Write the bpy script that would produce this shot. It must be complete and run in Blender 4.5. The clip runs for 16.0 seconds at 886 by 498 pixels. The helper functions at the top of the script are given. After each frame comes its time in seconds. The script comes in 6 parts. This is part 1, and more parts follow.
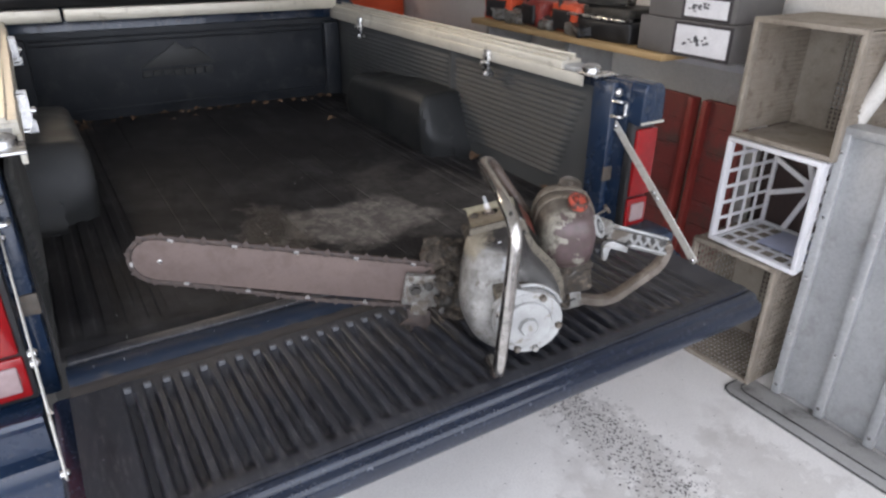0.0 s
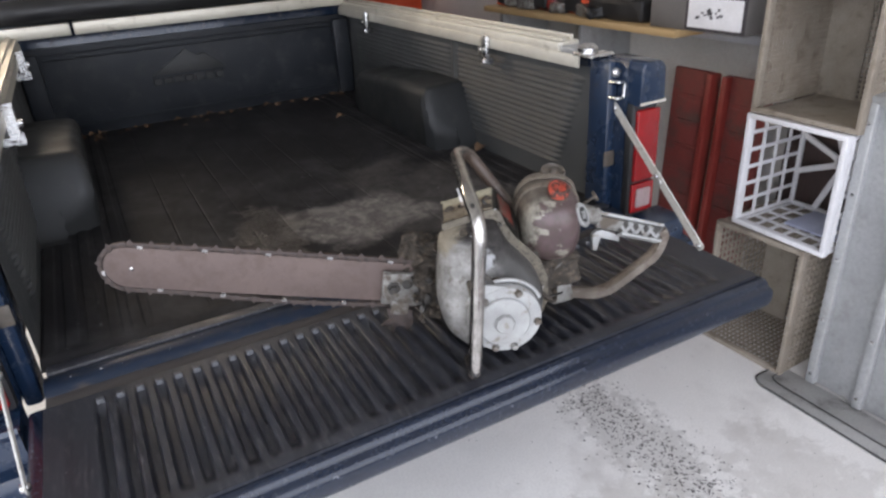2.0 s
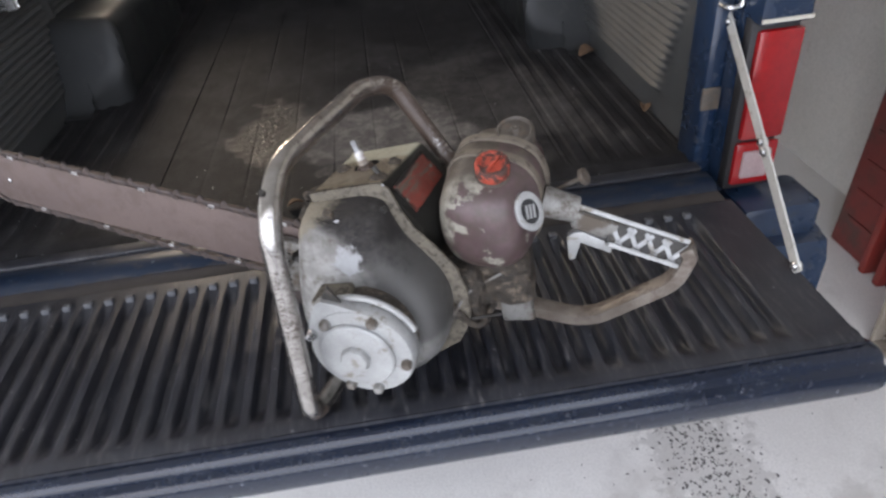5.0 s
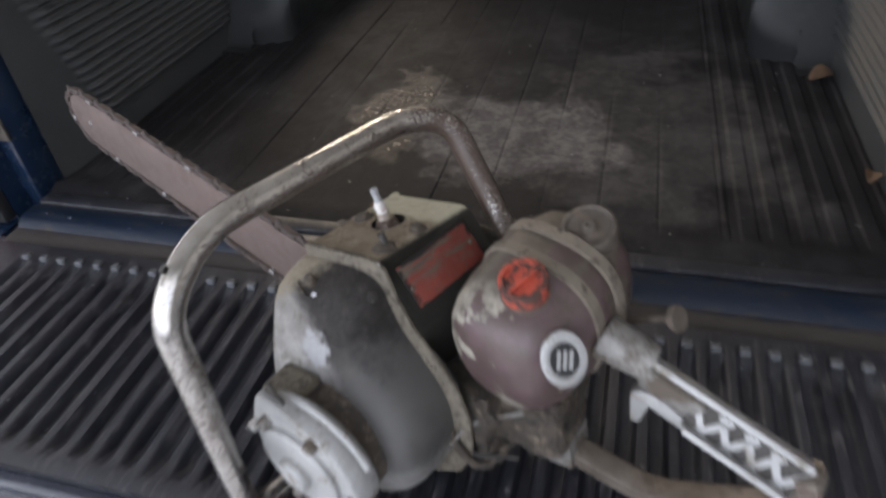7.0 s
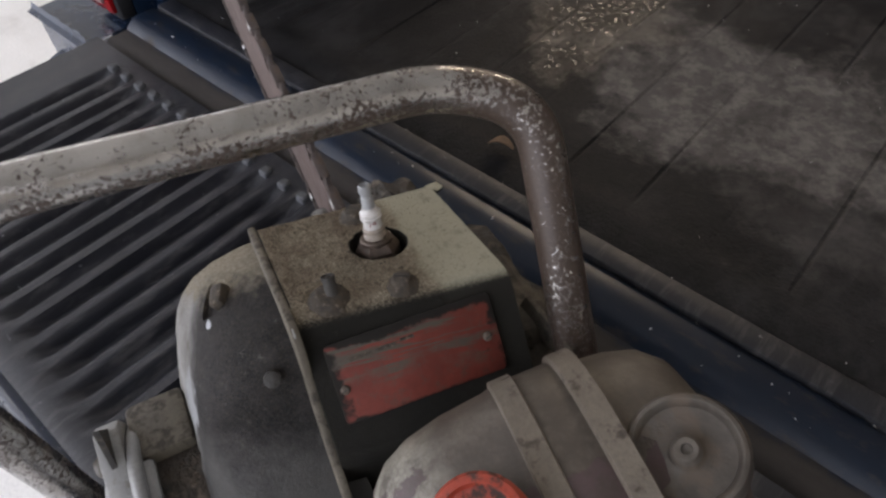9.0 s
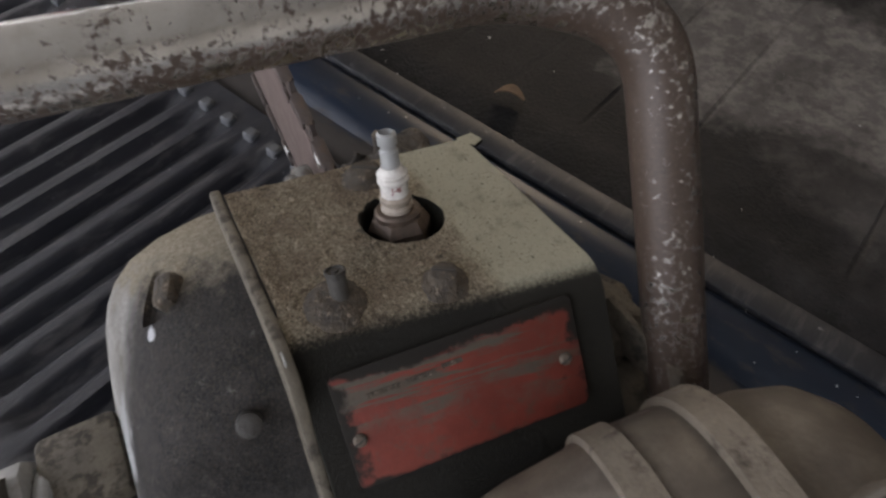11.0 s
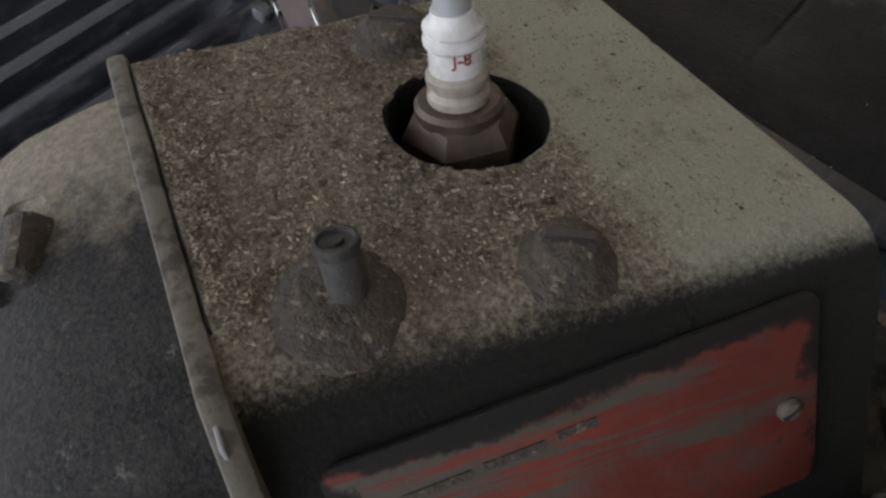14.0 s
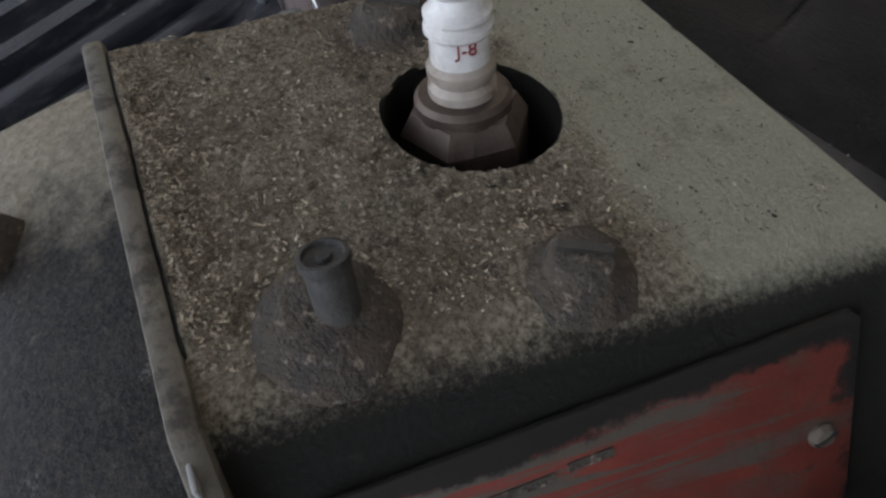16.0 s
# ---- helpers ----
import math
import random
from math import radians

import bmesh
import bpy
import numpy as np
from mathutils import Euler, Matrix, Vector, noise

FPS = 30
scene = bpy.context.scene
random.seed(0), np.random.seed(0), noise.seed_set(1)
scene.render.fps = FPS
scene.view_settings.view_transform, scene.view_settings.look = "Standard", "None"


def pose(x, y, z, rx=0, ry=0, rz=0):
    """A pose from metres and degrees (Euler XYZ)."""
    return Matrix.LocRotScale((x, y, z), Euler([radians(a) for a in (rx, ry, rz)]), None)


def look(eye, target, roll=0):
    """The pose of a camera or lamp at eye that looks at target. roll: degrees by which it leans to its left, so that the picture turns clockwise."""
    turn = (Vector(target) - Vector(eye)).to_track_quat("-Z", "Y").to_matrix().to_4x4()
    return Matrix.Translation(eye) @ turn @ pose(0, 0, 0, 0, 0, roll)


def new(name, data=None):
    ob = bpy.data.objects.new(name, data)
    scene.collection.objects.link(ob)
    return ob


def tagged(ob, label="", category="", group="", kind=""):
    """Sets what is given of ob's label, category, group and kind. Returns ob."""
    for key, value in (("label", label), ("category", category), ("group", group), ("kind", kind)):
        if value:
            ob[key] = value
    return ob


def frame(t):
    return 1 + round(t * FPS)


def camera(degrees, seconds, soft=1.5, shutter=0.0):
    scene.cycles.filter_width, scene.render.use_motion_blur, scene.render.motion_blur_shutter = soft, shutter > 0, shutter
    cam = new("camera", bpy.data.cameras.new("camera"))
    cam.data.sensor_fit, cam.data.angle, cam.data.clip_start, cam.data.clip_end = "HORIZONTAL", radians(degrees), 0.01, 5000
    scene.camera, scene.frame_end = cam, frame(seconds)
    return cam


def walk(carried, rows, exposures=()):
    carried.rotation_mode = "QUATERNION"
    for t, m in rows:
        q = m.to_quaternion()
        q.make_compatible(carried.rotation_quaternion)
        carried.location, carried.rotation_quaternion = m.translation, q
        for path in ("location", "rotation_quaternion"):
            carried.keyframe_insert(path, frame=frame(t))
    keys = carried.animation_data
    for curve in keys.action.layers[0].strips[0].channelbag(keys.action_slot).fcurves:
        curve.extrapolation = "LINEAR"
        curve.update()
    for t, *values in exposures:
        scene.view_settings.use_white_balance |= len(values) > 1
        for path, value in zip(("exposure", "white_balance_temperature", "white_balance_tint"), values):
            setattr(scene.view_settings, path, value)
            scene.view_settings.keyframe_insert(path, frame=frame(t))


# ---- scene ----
cam = camera(67.7, 16.0, 2.5, 0.5)
EXPOSURES = [(0, 0.12, 6500, 18), (4, 0.12, 6480, 18), (6.5, 0.1, 6400, 18), (7.5, -0.18, 6500, 18), (9, -0.34, 6680, 19), (11.5, -0.33, 6760, 18), (12, -0.44, 6720, 18), (13, -0.43, 6560, 15), (14, -0.44, 6430, 15), (15, -0.43, 6130, 9), (16, -0.43, 6100, 15)]
PATH = [
    (0, (-0.598, -1.157, 1.469), (0.351, 0.372, 0.596), 0.6),
    (0.5, (-0.589, -1.16, 1.47), (0.358, 0.375, 0.605), 0.3),
    (1, (-0.563, -1.159, 1.463), (0.369, 0.385, 0.6), -0.4),
    (1.5, (-0.517, -1.163, 1.455), (0.383, 0.398, 0.586), -1.4),
    (2, (-0.461, -1.18, 1.445), (0.361, 0.414, 0.56), -3.6),
    (2.5, (-0.418, -1.126, 1.424), (0.383, 0.464, 0.513), -5.2),
    (3, (-0.387, -1.028, 1.42), (0.534, 0.464, 0.456), -2.3),
    (3.5, (-0.323, -0.989, 1.415), (0.611, 0.472, 0.419), -1.4),
    (4, (-0.143, -0.985, 1.379), (0.457, 0.608, 0.329), -5.6),
    (4.2, (-0.077, -0.991, 1.374), (0.366, 0.639, 0.303), -6.7),
    (6.3, (0.291, -0.855, 1.369), (-0.01, 0.675, 0.116), -7.8),
    (6.5, (0.308, -0.846, 1.373), (-0.103, 0.678, 0.145), -8.8),
    (7, (0.277, -0.682, 1.349), (-0.199, 0.802, 0.094), -5.1),
    (7.5, (0.224, -0.52, 1.333), (-0.258, 0.904, 0.014), 0.1),
    (8, (0.266, -0.425, 1.295), (-0.484, 0.786, -0.109), -1.2),
    (8.5, (0.274, -0.399, 1.28), (-0.623, 0.62, -0.189), -2.3),
    (9, (0.264, -0.38, 1.258), (-0.608, 0.588, -0.259), -1.5),
    (9.2, (0.258, -0.377, 1.256), (-0.597, 0.588, -0.273), -0.7),
    (11.3, (0.176, -0.334, 1.164), (-0.539, 0.638, -0.43), 4.0),
    (11.5, (0.168, -0.325, 1.152), (-0.551, 0.66, -0.434), 4.2),
    (12, (0.149, -0.312, 1.117), (-0.515, 0.617, -0.525), 5.4),
    (12.5, (0.141, -0.308, 1.107), (-0.465, 0.529, -0.605), 5.4),
    (13, (0.138, -0.304, 1.101), (-0.431, 0.472, -0.652), 5.4),
    (13.5, (0.133, -0.299, 1.098), (-0.419, 0.456, -0.67), 5.5),
    (14, (0.128, -0.296, 1.093), (-0.415, 0.444, -0.684), 5.6),
    (14.5, (0.126, -0.294, 1.09), (-0.407, 0.429, -0.697), 5.5),
    (15, (0.125, -0.292, 1.088), (-0.405, 0.425, -0.702), 5.5),
    (15.5, (0.124, -0.29, 1.087), (-0.4, 0.413, -0.711), 5.4),
    (16, (0.123, -0.289, 1.086), (-0.398, 0.405, -0.716), 5.3),
]
walk(cam, [(t, look(eye, target, roll)) for t, eye, target, roll in PATH], EXPOSURES)

# ---- world, daylight through the open door and unseen openings, lamp ----
world = bpy.data.worlds.new("sky")
scene.world = world
world.use_nodes = True
wn = world.node_tree
sky = wn.nodes.new("ShaderNodeTexSky")
sky.sky_type, sky.sun_disc = "NISHITA", False
sky.sun_elevation, sky.sun_rotation = radians(42), radians(215)
wn.links.new(sky.outputs[0], wn.nodes["Background"].inputs[0])
wn.nodes["Background"].inputs[1].default_value = 0.15
sun = new("sun", bpy.data.lights.new("sun", "SUN"))
sun.data.energy, sun.data.angle, sun.data.color = 2.5, radians(0.6), (1, 0.95, 0.88)
sun.matrix_world = look((-6, 8, 9), (0, 0, 0))
# second lamp: an unseen left bay, added for more light from that side
for x, power in ((-0.62, 59), (-4.3, 90)):
    door_light = new("door_light", bpy.data.lights.new("door_light", "AREA"))
    door_light.data.shape, door_light.data.size, door_light.data.size_y = "RECTANGLE", 3.3, 2.1
    door_light.data.energy, door_light.data.color = power, (0.87, 0.94, 1.0)
    door_light.matrix_world = look((x, -1.70, 1.25), (x * 0.8, 0, 0.50))
# unseen west window, assumed and added for the streak along the handle tube
west_light = new("west_light", bpy.data.lights.new("west_light", "AREA"))
west_light.data.shape, west_light.data.size, west_light.data.size_y = "RECTANGLE", 5.7, 0.40
west_light.data.energy, west_light.data.color = 40, (0.93, 0.97, 1.0)
west_light.matrix_world = look((-6.18, 2.0, 1.80), (0, 2.0, 1.50))
lamp_light = new("lamp_light", bpy.data.lights.new("lamp_light", "AREA"))
lamp_light.data.shape, lamp_light.data.size, lamp_light.data.size_y = "RECTANGLE", 1.2, 0.12
lamp_light.data.energy, lamp_light.data.color = 32, (1.0, 0.86, 0.64)
lamp_light.matrix_world = look((-1.33, 3.20, 2.36), (-0.6, 1.2, 0.6))


# ---- materials ----
def nodes_of(name):
    m = bpy.data.materials.new(name)
    m.use_nodes = True
    t = m.node_tree
    return m, t, t.nodes["Principled BSDF"]


def link(t, a, b):
    t.links.new(a, b)


def noise_of(t, co, scale, detail=6, rough=0.6, stretch=None):
    n = t.nodes.new("ShaderNodeTexNoise")
    n.inputs["Scale"].default_value, n.inputs["Detail"].default_value, n.inputs["Roughness"].default_value = scale, detail, rough
    if stretch:
        mp = t.nodes.new("ShaderNodeMapping")
        mp.inputs["Scale"].default_value = stretch
        link(t, co, mp.inputs[0])
        co = mp.outputs[0]
    link(t, co, n.inputs["Vector"])
    return n.outputs[0]


def ramp_of(t, value, lo, hi, a=0.0, b=1.0):
    r = t.nodes.new("ShaderNodeMapRange")
    r.interpolation_type = "SMOOTHSTEP"
    for k, v in ((1, lo), (2, hi), (3, a), (4, b)):
        r.inputs[k].default_value = v
    link(t, value, r.inputs[0])
    return r.outputs[0]


def blend(t, fac, a, b):
    m = t.nodes.new("ShaderNodeMix")
    m.data_type = "RGBA"
    for socket, v in ((m.inputs[6], a), (m.inputs[7], b)):
        if isinstance(v, tuple):
            socket.default_value = (*v, 1)
        else:
            link(t, v, socket)
    if isinstance(fac, float):
        m.inputs[0].default_value = fac
    else:
        link(t, fac, m.inputs[0])
    return m.outputs[2]


def math_of(t, op, a, b):
    m = t.nodes.new("ShaderNodeMath")
    m.operation = op
    for k, v in enumerate((a, b)):
        if isinstance(v, (int, float)):
            m.inputs[k].default_value = v
        else:
            link(t, v, m.inputs[k])
    return m.outputs[0]


def blot(t, co, centre, size, wobble=0.25, scale=9.0):
    """A stain of its own shape: one inside an uneven oval, nought outside it."""
    mp = t.nodes.new("ShaderNodeMapping")
    mp.vector_type = "TEXTURE"
    mp.inputs["Location"].default_value, mp.inputs["Scale"].default_value = centre, size
    link(t, co, mp.inputs[0])
    ln = t.nodes.new("ShaderNodeVectorMath")
    ln.operation = "LENGTH"
    link(t, mp.outputs[0], ln.inputs[0])
    n = noise_of(t, co, scale, 8, 0.65)
    d = math_of(t, "ADD", ln.outputs["Value"], math_of(t, "MULTIPLY", math_of(t, "SUBTRACT", n, 0.5), wobble * 8))
    return ramp_of(t, d, 1.08, 0.68)


def bump_of(t, p, height, strength, distance=0.002):
    b = t.nodes.new("ShaderNodeBump")
    b.inputs["Strength"].default_value, b.inputs["Distance"].default_value = strength, distance
    link(t, height, b.inputs["Height"])
    link(t, b.outputs[0], p.inputs["Normal"])


def surface(name, c1, c2, scale=12.0, rough=(0.5, 0.7), metal=0.0, bump=0.25, grain=220.0, dirt=None, dirt_scale=30.0, dirt_at=(0.52, 0.66),
            dirt_rough=0.85, stretch=None, distance=0.0015, coat=0.0, spots=None, spots_at=(0.62, 0.68), spots_scale=120.0, spec=0.5):
    m, t, p = nodes_of(name)
    co = t.nodes.new("ShaderNodeTexCoord").outputs["Object"]
    broad = ramp_of(t, noise_of(t, co, scale, 5, 0.6, stretch), 0.3, 0.7)
    fine = noise_of(t, co, grain, 4, 0.7, stretch)
    colour = blend(t, broad, c1, c2)
    colour = blend(t, ramp_of(t, fine, 0.35, 0.75, 0.0, 0.35), colour, tuple(v * 0.55 for v in c1))
    r = ramp_of(t, broad, 0, 1, rough[0], rough[1])
    met = metal
    if dirt:
        d = ramp_of(t, noise_of(t, co, dirt_scale, 9, 0.68, stretch), *dirt_at)
        colour = blend(t, d, colour, dirt)
        mx = t.nodes.new("ShaderNodeMix")
        link(t, d, mx.inputs[0]), link(t, r, mx.inputs[2])
        mx.inputs[3].default_value = dirt_rough
        r = mx.outputs[0]
        if metal:
            met = math_of(t, "MULTIPLY", math_of(t, "SUBTRACT", 1.0, d), metal)
    if spots:
        s = ramp_of(t, noise_of(t, co, spots_scale, 3, 0.5), *spots_at)
        colour = blend(t, s, colour, spots)
    link(t, colour, p.inputs["Base Color"])
    link(t, r, p.inputs["Roughness"])
    if isinstance(met, (int, float)):
        p.inputs["Metallic"].default_value = met
    else:
        link(t, met, p.inputs["Metallic"])
    p.inputs["Coat Weight"].default_value = coat
    p.inputs["Specular IOR Level"].default_value = spec
    if bump:
        bump_of(t, p, math_of(t, "ADD", fine, math_of(t, "MULTIPLY", broad, 0.6)), bump, distance)
    return m


CONCRETE = surface("concrete", (0.74, 0.73, 0.705), (0.82, 0.81, 0.785), 2.4, (0.6, 0.8), 0, 0.3, 160, dirt=(0.58, 0.565, 0.54), dirt_scale=2.6, dirt_at=(0.50, 0.74))
DRIVE = surface("asphalt", (0.05, 0.05, 0.05), (0.08, 0.08, 0.078), 2.0, (0.8, 0.95), 0, 0.6, 140, distance=0.004)
WALL = surface("wall_paint", (0.64, 0.62, 0.58), (0.72, 0.70, 0.66), 2.2, (0.6, 0.75), 0, 0.15, 120, dirt=(0.38, 0.36, 0.33), dirt_scale=5, dirt_at=(0.60, 0.78))
CEILING = surface("ceiling_board", (0.70, 0.69, 0.66), (0.78, 0.77, 0.74), 3, (0.8, 0.9), 0, 0.15, 60)
LINER = surface("liner_plastic", (0.015, 0.016, 0.021), (0.025, 0.027, 0.034), 9, (0.30, 0.44), 0, 0.4, 380, dirt=(0.072, 0.070, 0.072), dirt_scale=60, dirt_at=(0.50, 0.70), dirt_rough=0.7, stretch=(2.6, 0.45, 1), spots=(0.20, 0.20, 0.21), spots_at=(0.71, 0.78), spots_scale=110)
# front-wall liner: a darker copy, its weaker light put into the colour
LINER_SHADED = surface("liner_shaded_plastic", (0.014, 0.017, 0.022), (0.025, 0.029, 0.036), 6, (0.42, 0.6), 0, 0.3, 420, dirt=(0.046, 0.048, 0.052), dirt_scale=11, dirt_at=(0.50, 0.70), spec=0.3)
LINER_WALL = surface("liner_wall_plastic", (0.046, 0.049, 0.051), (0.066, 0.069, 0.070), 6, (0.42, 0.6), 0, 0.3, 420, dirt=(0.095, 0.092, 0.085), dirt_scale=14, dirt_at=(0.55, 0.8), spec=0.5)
BLUE = surface("blue_paint", (0.009, 0.021, 0.047), (0.013, 0.028, 0.060), 5, (0.20, 0.34), 0, 0.06, 200, dirt=(0.036, 0.038, 0.044), dirt_scale=44, dirt_at=(0.54, 0.74), coat=0.3)
BLUE_EDGE = surface("blue_edge_paint", (0.006, 0.010, 0.021), (0.009, 0.015, 0.029), 7, (0.12, 0.22), 0, 0.05, 200, dirt=(0.030, 0.033, 0.042), dirt_scale=120, dirt_at=(0.57, 0.70), spec=0.5, spots=(0.16, 0.17, 0.19), spots_at=(0.70, 0.76), spots_scale=90)
BLACK = surface("black_trim", (0.012, 0.012, 0.013), (0.02, 0.02, 0.022), 12, (0.4, 0.6), 0, 0.15, 300)
GLASS = surface("dark_glass", (0.008, 0.009, 0.011), (0.010, 0.011, 0.013), 5, (0.06, 0.1), 0, 0.0, 50)
ALUMINIUM = surface("rail_aluminium", (0.58, 0.55, 0.475), (0.67, 0.64, 0.56), 10, (0.38, 0.5), 0.45, 0.08, 260, dirt=(0.33, 0.30, 0.25), dirt_scale=16, dirt_at=(0.56, 0.72))
CHROME = surface("bright_steel", (0.55, 0.55, 0.55), (0.68, 0.68, 0.68), 30, (0.18, 0.34), 1.0, 0.1, 300, dirt=(0.20, 0.18, 0.16), dirt_scale=50, dirt_at=(0.58, 0.72))
ZINC = surface("galvanised_sheet", (0.37, 0.38, 0.385), (0.46, 0.47, 0.475), 6, (0.45, 0.6), 0.3, 0.1, 90, dirt=(0.27, 0.27, 0.265), dirt_scale=7, dirt_at=(0.50, 0.72))
TAIL_RED = surface("tail_lens_red", (0.22, 0.005, 0.007), (0.29, 0.008, 0.010), 12, (0.12, 0.2), 0, 0.05, 160, coat=0.2)
TAIL_WHITE = surface("tail_lens_clear", (0.30, 0.22, 0.22), (0.36, 0.27, 0.27), 25, (0.15, 0.25), 0, 0.1, 90)
CAST = surface("cast_alloy", (0.16, 0.155, 0.145), (0.27, 0.265, 0.25), 22, (0.38, 0.55), 0.4, 0.4, 420, dirt=(0.080, 0.065, 0.050), dirt_scale=38, dirt_at=(0.44, 0.60), distance=0.0010)
BRIGHT_CAST = surface("wiped_alloy", (0.29, 0.292, 0.286), (0.385, 0.39, 0.385), 24, (0.36, 0.5), 0.3, 0.25, 420, dirt=(0.17, 0.152, 0.125), dirt_scale=44, dirt_at=(0.54, 0.66), distance=0.0008)
GREASE = surface("greasy_dirt", (0.022, 0.018, 0.014), (0.070, 0.055, 0.041), 60, (0.45, 0.85), 0, 1.0, 240, dirt=(0.135, 0.108, 0.080), dirt_scale=85, dirt_at=(0.52, 0.64), distance=0.004)
DARK_IRON = surface("dark_iron", (0.035, 0.033, 0.031), (0.07, 0.066, 0.060), 40, (0.45, 0.7), 0.4, 0.4, 300, dirt=(0.13, 0.11, 0.085), dirt_scale=70, dirt_at=(0.55, 0.7))
BRONZE = surface("tarnished_handle_alloy", (0.125, 0.105, 0.086), (0.21, 0.182, 0.155), 26, (0.34, 0.5), 0.35, 0.25, 420, dirt=(0.075, 0.056, 0.043), dirt_scale=36, dirt_at=(0.48, 0.66), distance=0.0008)
BAR = surface("rusty_bar_steel", (0.118, 0.086, 0.077), (0.152, 0.113, 0.100), 14, (0.62, 0.8), 0.12, 0.3, 520, dirt=(0.105, 0.077, 0.067), dirt_scale=36, dirt_at=(0.44, 0.64), distance=0.0006)
CHAIN = surface("chain_steel", (0.055, 0.045, 0.042), (0.11, 0.09, 0.085), 60, (0.45, 0.65), 0.6, 0.4, 300, dirt=(0.08, 0.055, 0.042), dirt_scale=90, dirt_at=(0.5, 0.65))
CUTTER = surface("worn_cutter_steel", (0.42, 0.41, 0.40), (0.55, 0.54, 0.53), 80, (0.2, 0.35), 0.9, 0.1, 300)
FUEL_RED = surface("fuel_cap_red", (0.30, 0.040, 0.020), (0.44, 0.065, 0.034), 60, (0.4, 0.6), 0, 0.3, 300, dirt=(0.050, 0.026, 0.020), dirt_scale=70, dirt_at=(0.46, 0.56))
CAP_GREY = surface("tank_cap_metal", (0.075, 0.064, 0.054), (0.135, 0.119, 0.100), 40, (0.4, 0.6), 0.4, 0.3, 300, dirt=(0.105, 0.082, 0.062), dirt_scale=60, dirt_at=(0.45, 0.62))
PORCELAIN = surface("plug_porcelain", (0.62, 0.60, 0.57), (0.72, 0.70, 0.675), 90, (0.2, 0.35), 0, 0.05, 400, dirt=(0.36, 0.30, 0.24), dirt_scale=130, dirt_at=(0.57, 0.72))
PLUG_STEEL = surface("plug_steel", (0.075, 0.055, 0.044), (0.14, 0.105, 0.082), 120, (0.4, 0.6), 0.5, 0.3, 500, dirt=(0.055, 0.038, 0.028), dirt_scale=160, dirt_at=(0.5, 0.65), distance=0.0004)
RED_BOARD = surface("red_barn_paint", (0.15, 0.026, 0.022), (0.21, 0.038, 0.031), 5, (0.55, 0.75), 0, 0.35, 120, dirt=(0.095, 0.050, 0.042), dirt_scale=8, dirt_at=(0.46, 0.66))
RED_STEEL = surface("red_steel_edge", (0.20, 0.028, 0.022), (0.26, 0.038, 0.030), 12, (0.35, 0.5), 0, 0.1, 120)
ORANGE = surface("orange_enamel", (0.60, 0.075, 0.025), (0.70, 0.10, 0.035), 9, (0.35, 0.5), 0, 0.1, 120, dirt=(0.15, 0.05, 0.03), dirt_scale=12, dirt_at=(0.58, 0.75))
CRATE_WHITE = surface("white_crate_plastic", (0.72, 0.72, 0.74), (0.80, 0.80, 0.82), 10, (0.4, 0.55), 0, 0.1, 200, dirt=(0.50, 0.47, 0.44), dirt_scale=24, dirt_at=(0.62, 0.8))
CRATE_GREY = surface("dusty_crate_plastic", (0.24, 0.205, 0.165), (0.33, 0.29, 0.24), 10, (0.6, 0.8), 0, 0.25, 200, dirt=(0.16, 0.13, 0.10), dirt_scale=18, dirt_at=(0.5, 0.72))
PLANK = surface("shelf_pine", (0.42, 0.28, 0.13), (0.55, 0.38, 0.19), 6, (0.5, 0.65), 0, 0.25, 120, dirt=(0.24, 0.15, 0.07), dirt_scale=10, dirt_at=(0.58, 0.75), stretch=(6, 0.6, 6))
CARD_DARK = surface("dark_card", (0.030, 0.026, 0.030), (0.045, 0.040, 0.044), 10, (0.5, 0.65), 0, 0.1, 200)
CARD_GREY = surface("grey_card", (0.12, 0.115, 0.11), (0.16, 0.15, 0.145), 10, (0.6, 0.75), 0, 0.1, 200)
PAPER = surface("white_label_paper", (0.70, 0.70, 0.72), (0.78, 0.78, 0.80), 20, (0.5, 0.65), 0, 0.05, 200)
BLUE_PAPER = surface("blue_booklet_paper", (0.42, 0.46, 0.62), (0.52, 0.56, 0.70), 20, (0.4, 0.5), 0, 0.05, 200)
INK = surface("grey_ink", (0.10, 0.10, 0.11), (0.14, 0.14, 0.15), 20, (0.5, 0.6), 0, 0, 200)
PAD = surface("worn_grey_pad", (0.07, 0.074, 0.080), (0.12, 0.125, 0.135), 60, (0.6, 0.8), 0, 0.2, 300)
STRAP = surface("dull_strap_steel", (0.46, 0.45, 0.42), (0.55, 0.54, 0.50), 20, (0.5, 0.65), 0.1, 0.15, 260, dirt=(0.26, 0.235, 0.20), dirt_scale=40, dirt_at=(0.54, 0.68))
DARK_BACKING = surface("dark_backing", (0.045, 0.030, 0.028), (0.075, 0.050, 0.045), 8, (0.6, 0.8), 0, 0.3, 120, stretch=(1, 1, 0.2))
DIRTY_PORCELAIN = surface("dirty_porcelain", (0.30, 0.25, 0.20), (0.42, 0.37, 0.32), 90, (0.3, 0.5), 0, 0.1, 400, dirt=(0.16, 0.11, 0.08), dirt_scale=130, dirt_at=(0.50, 0.7))
RED_INK = surface("red_ink", (0.20, 0.03, 0.03), (0.26, 0.04, 0.04), 20, (0.5, 0.6), 0, 0, 200)
MAT_RUBBER = surface("grey_floor_mat", (0.32, 0.32, 0.31), (0.40, 0.40, 0.39), 6, (0.6, 0.8), 0, 0.3, 160, dirt=(0.15, 0.15, 0.145), dirt_scale=8, dirt_at=(0.5, 0.7))
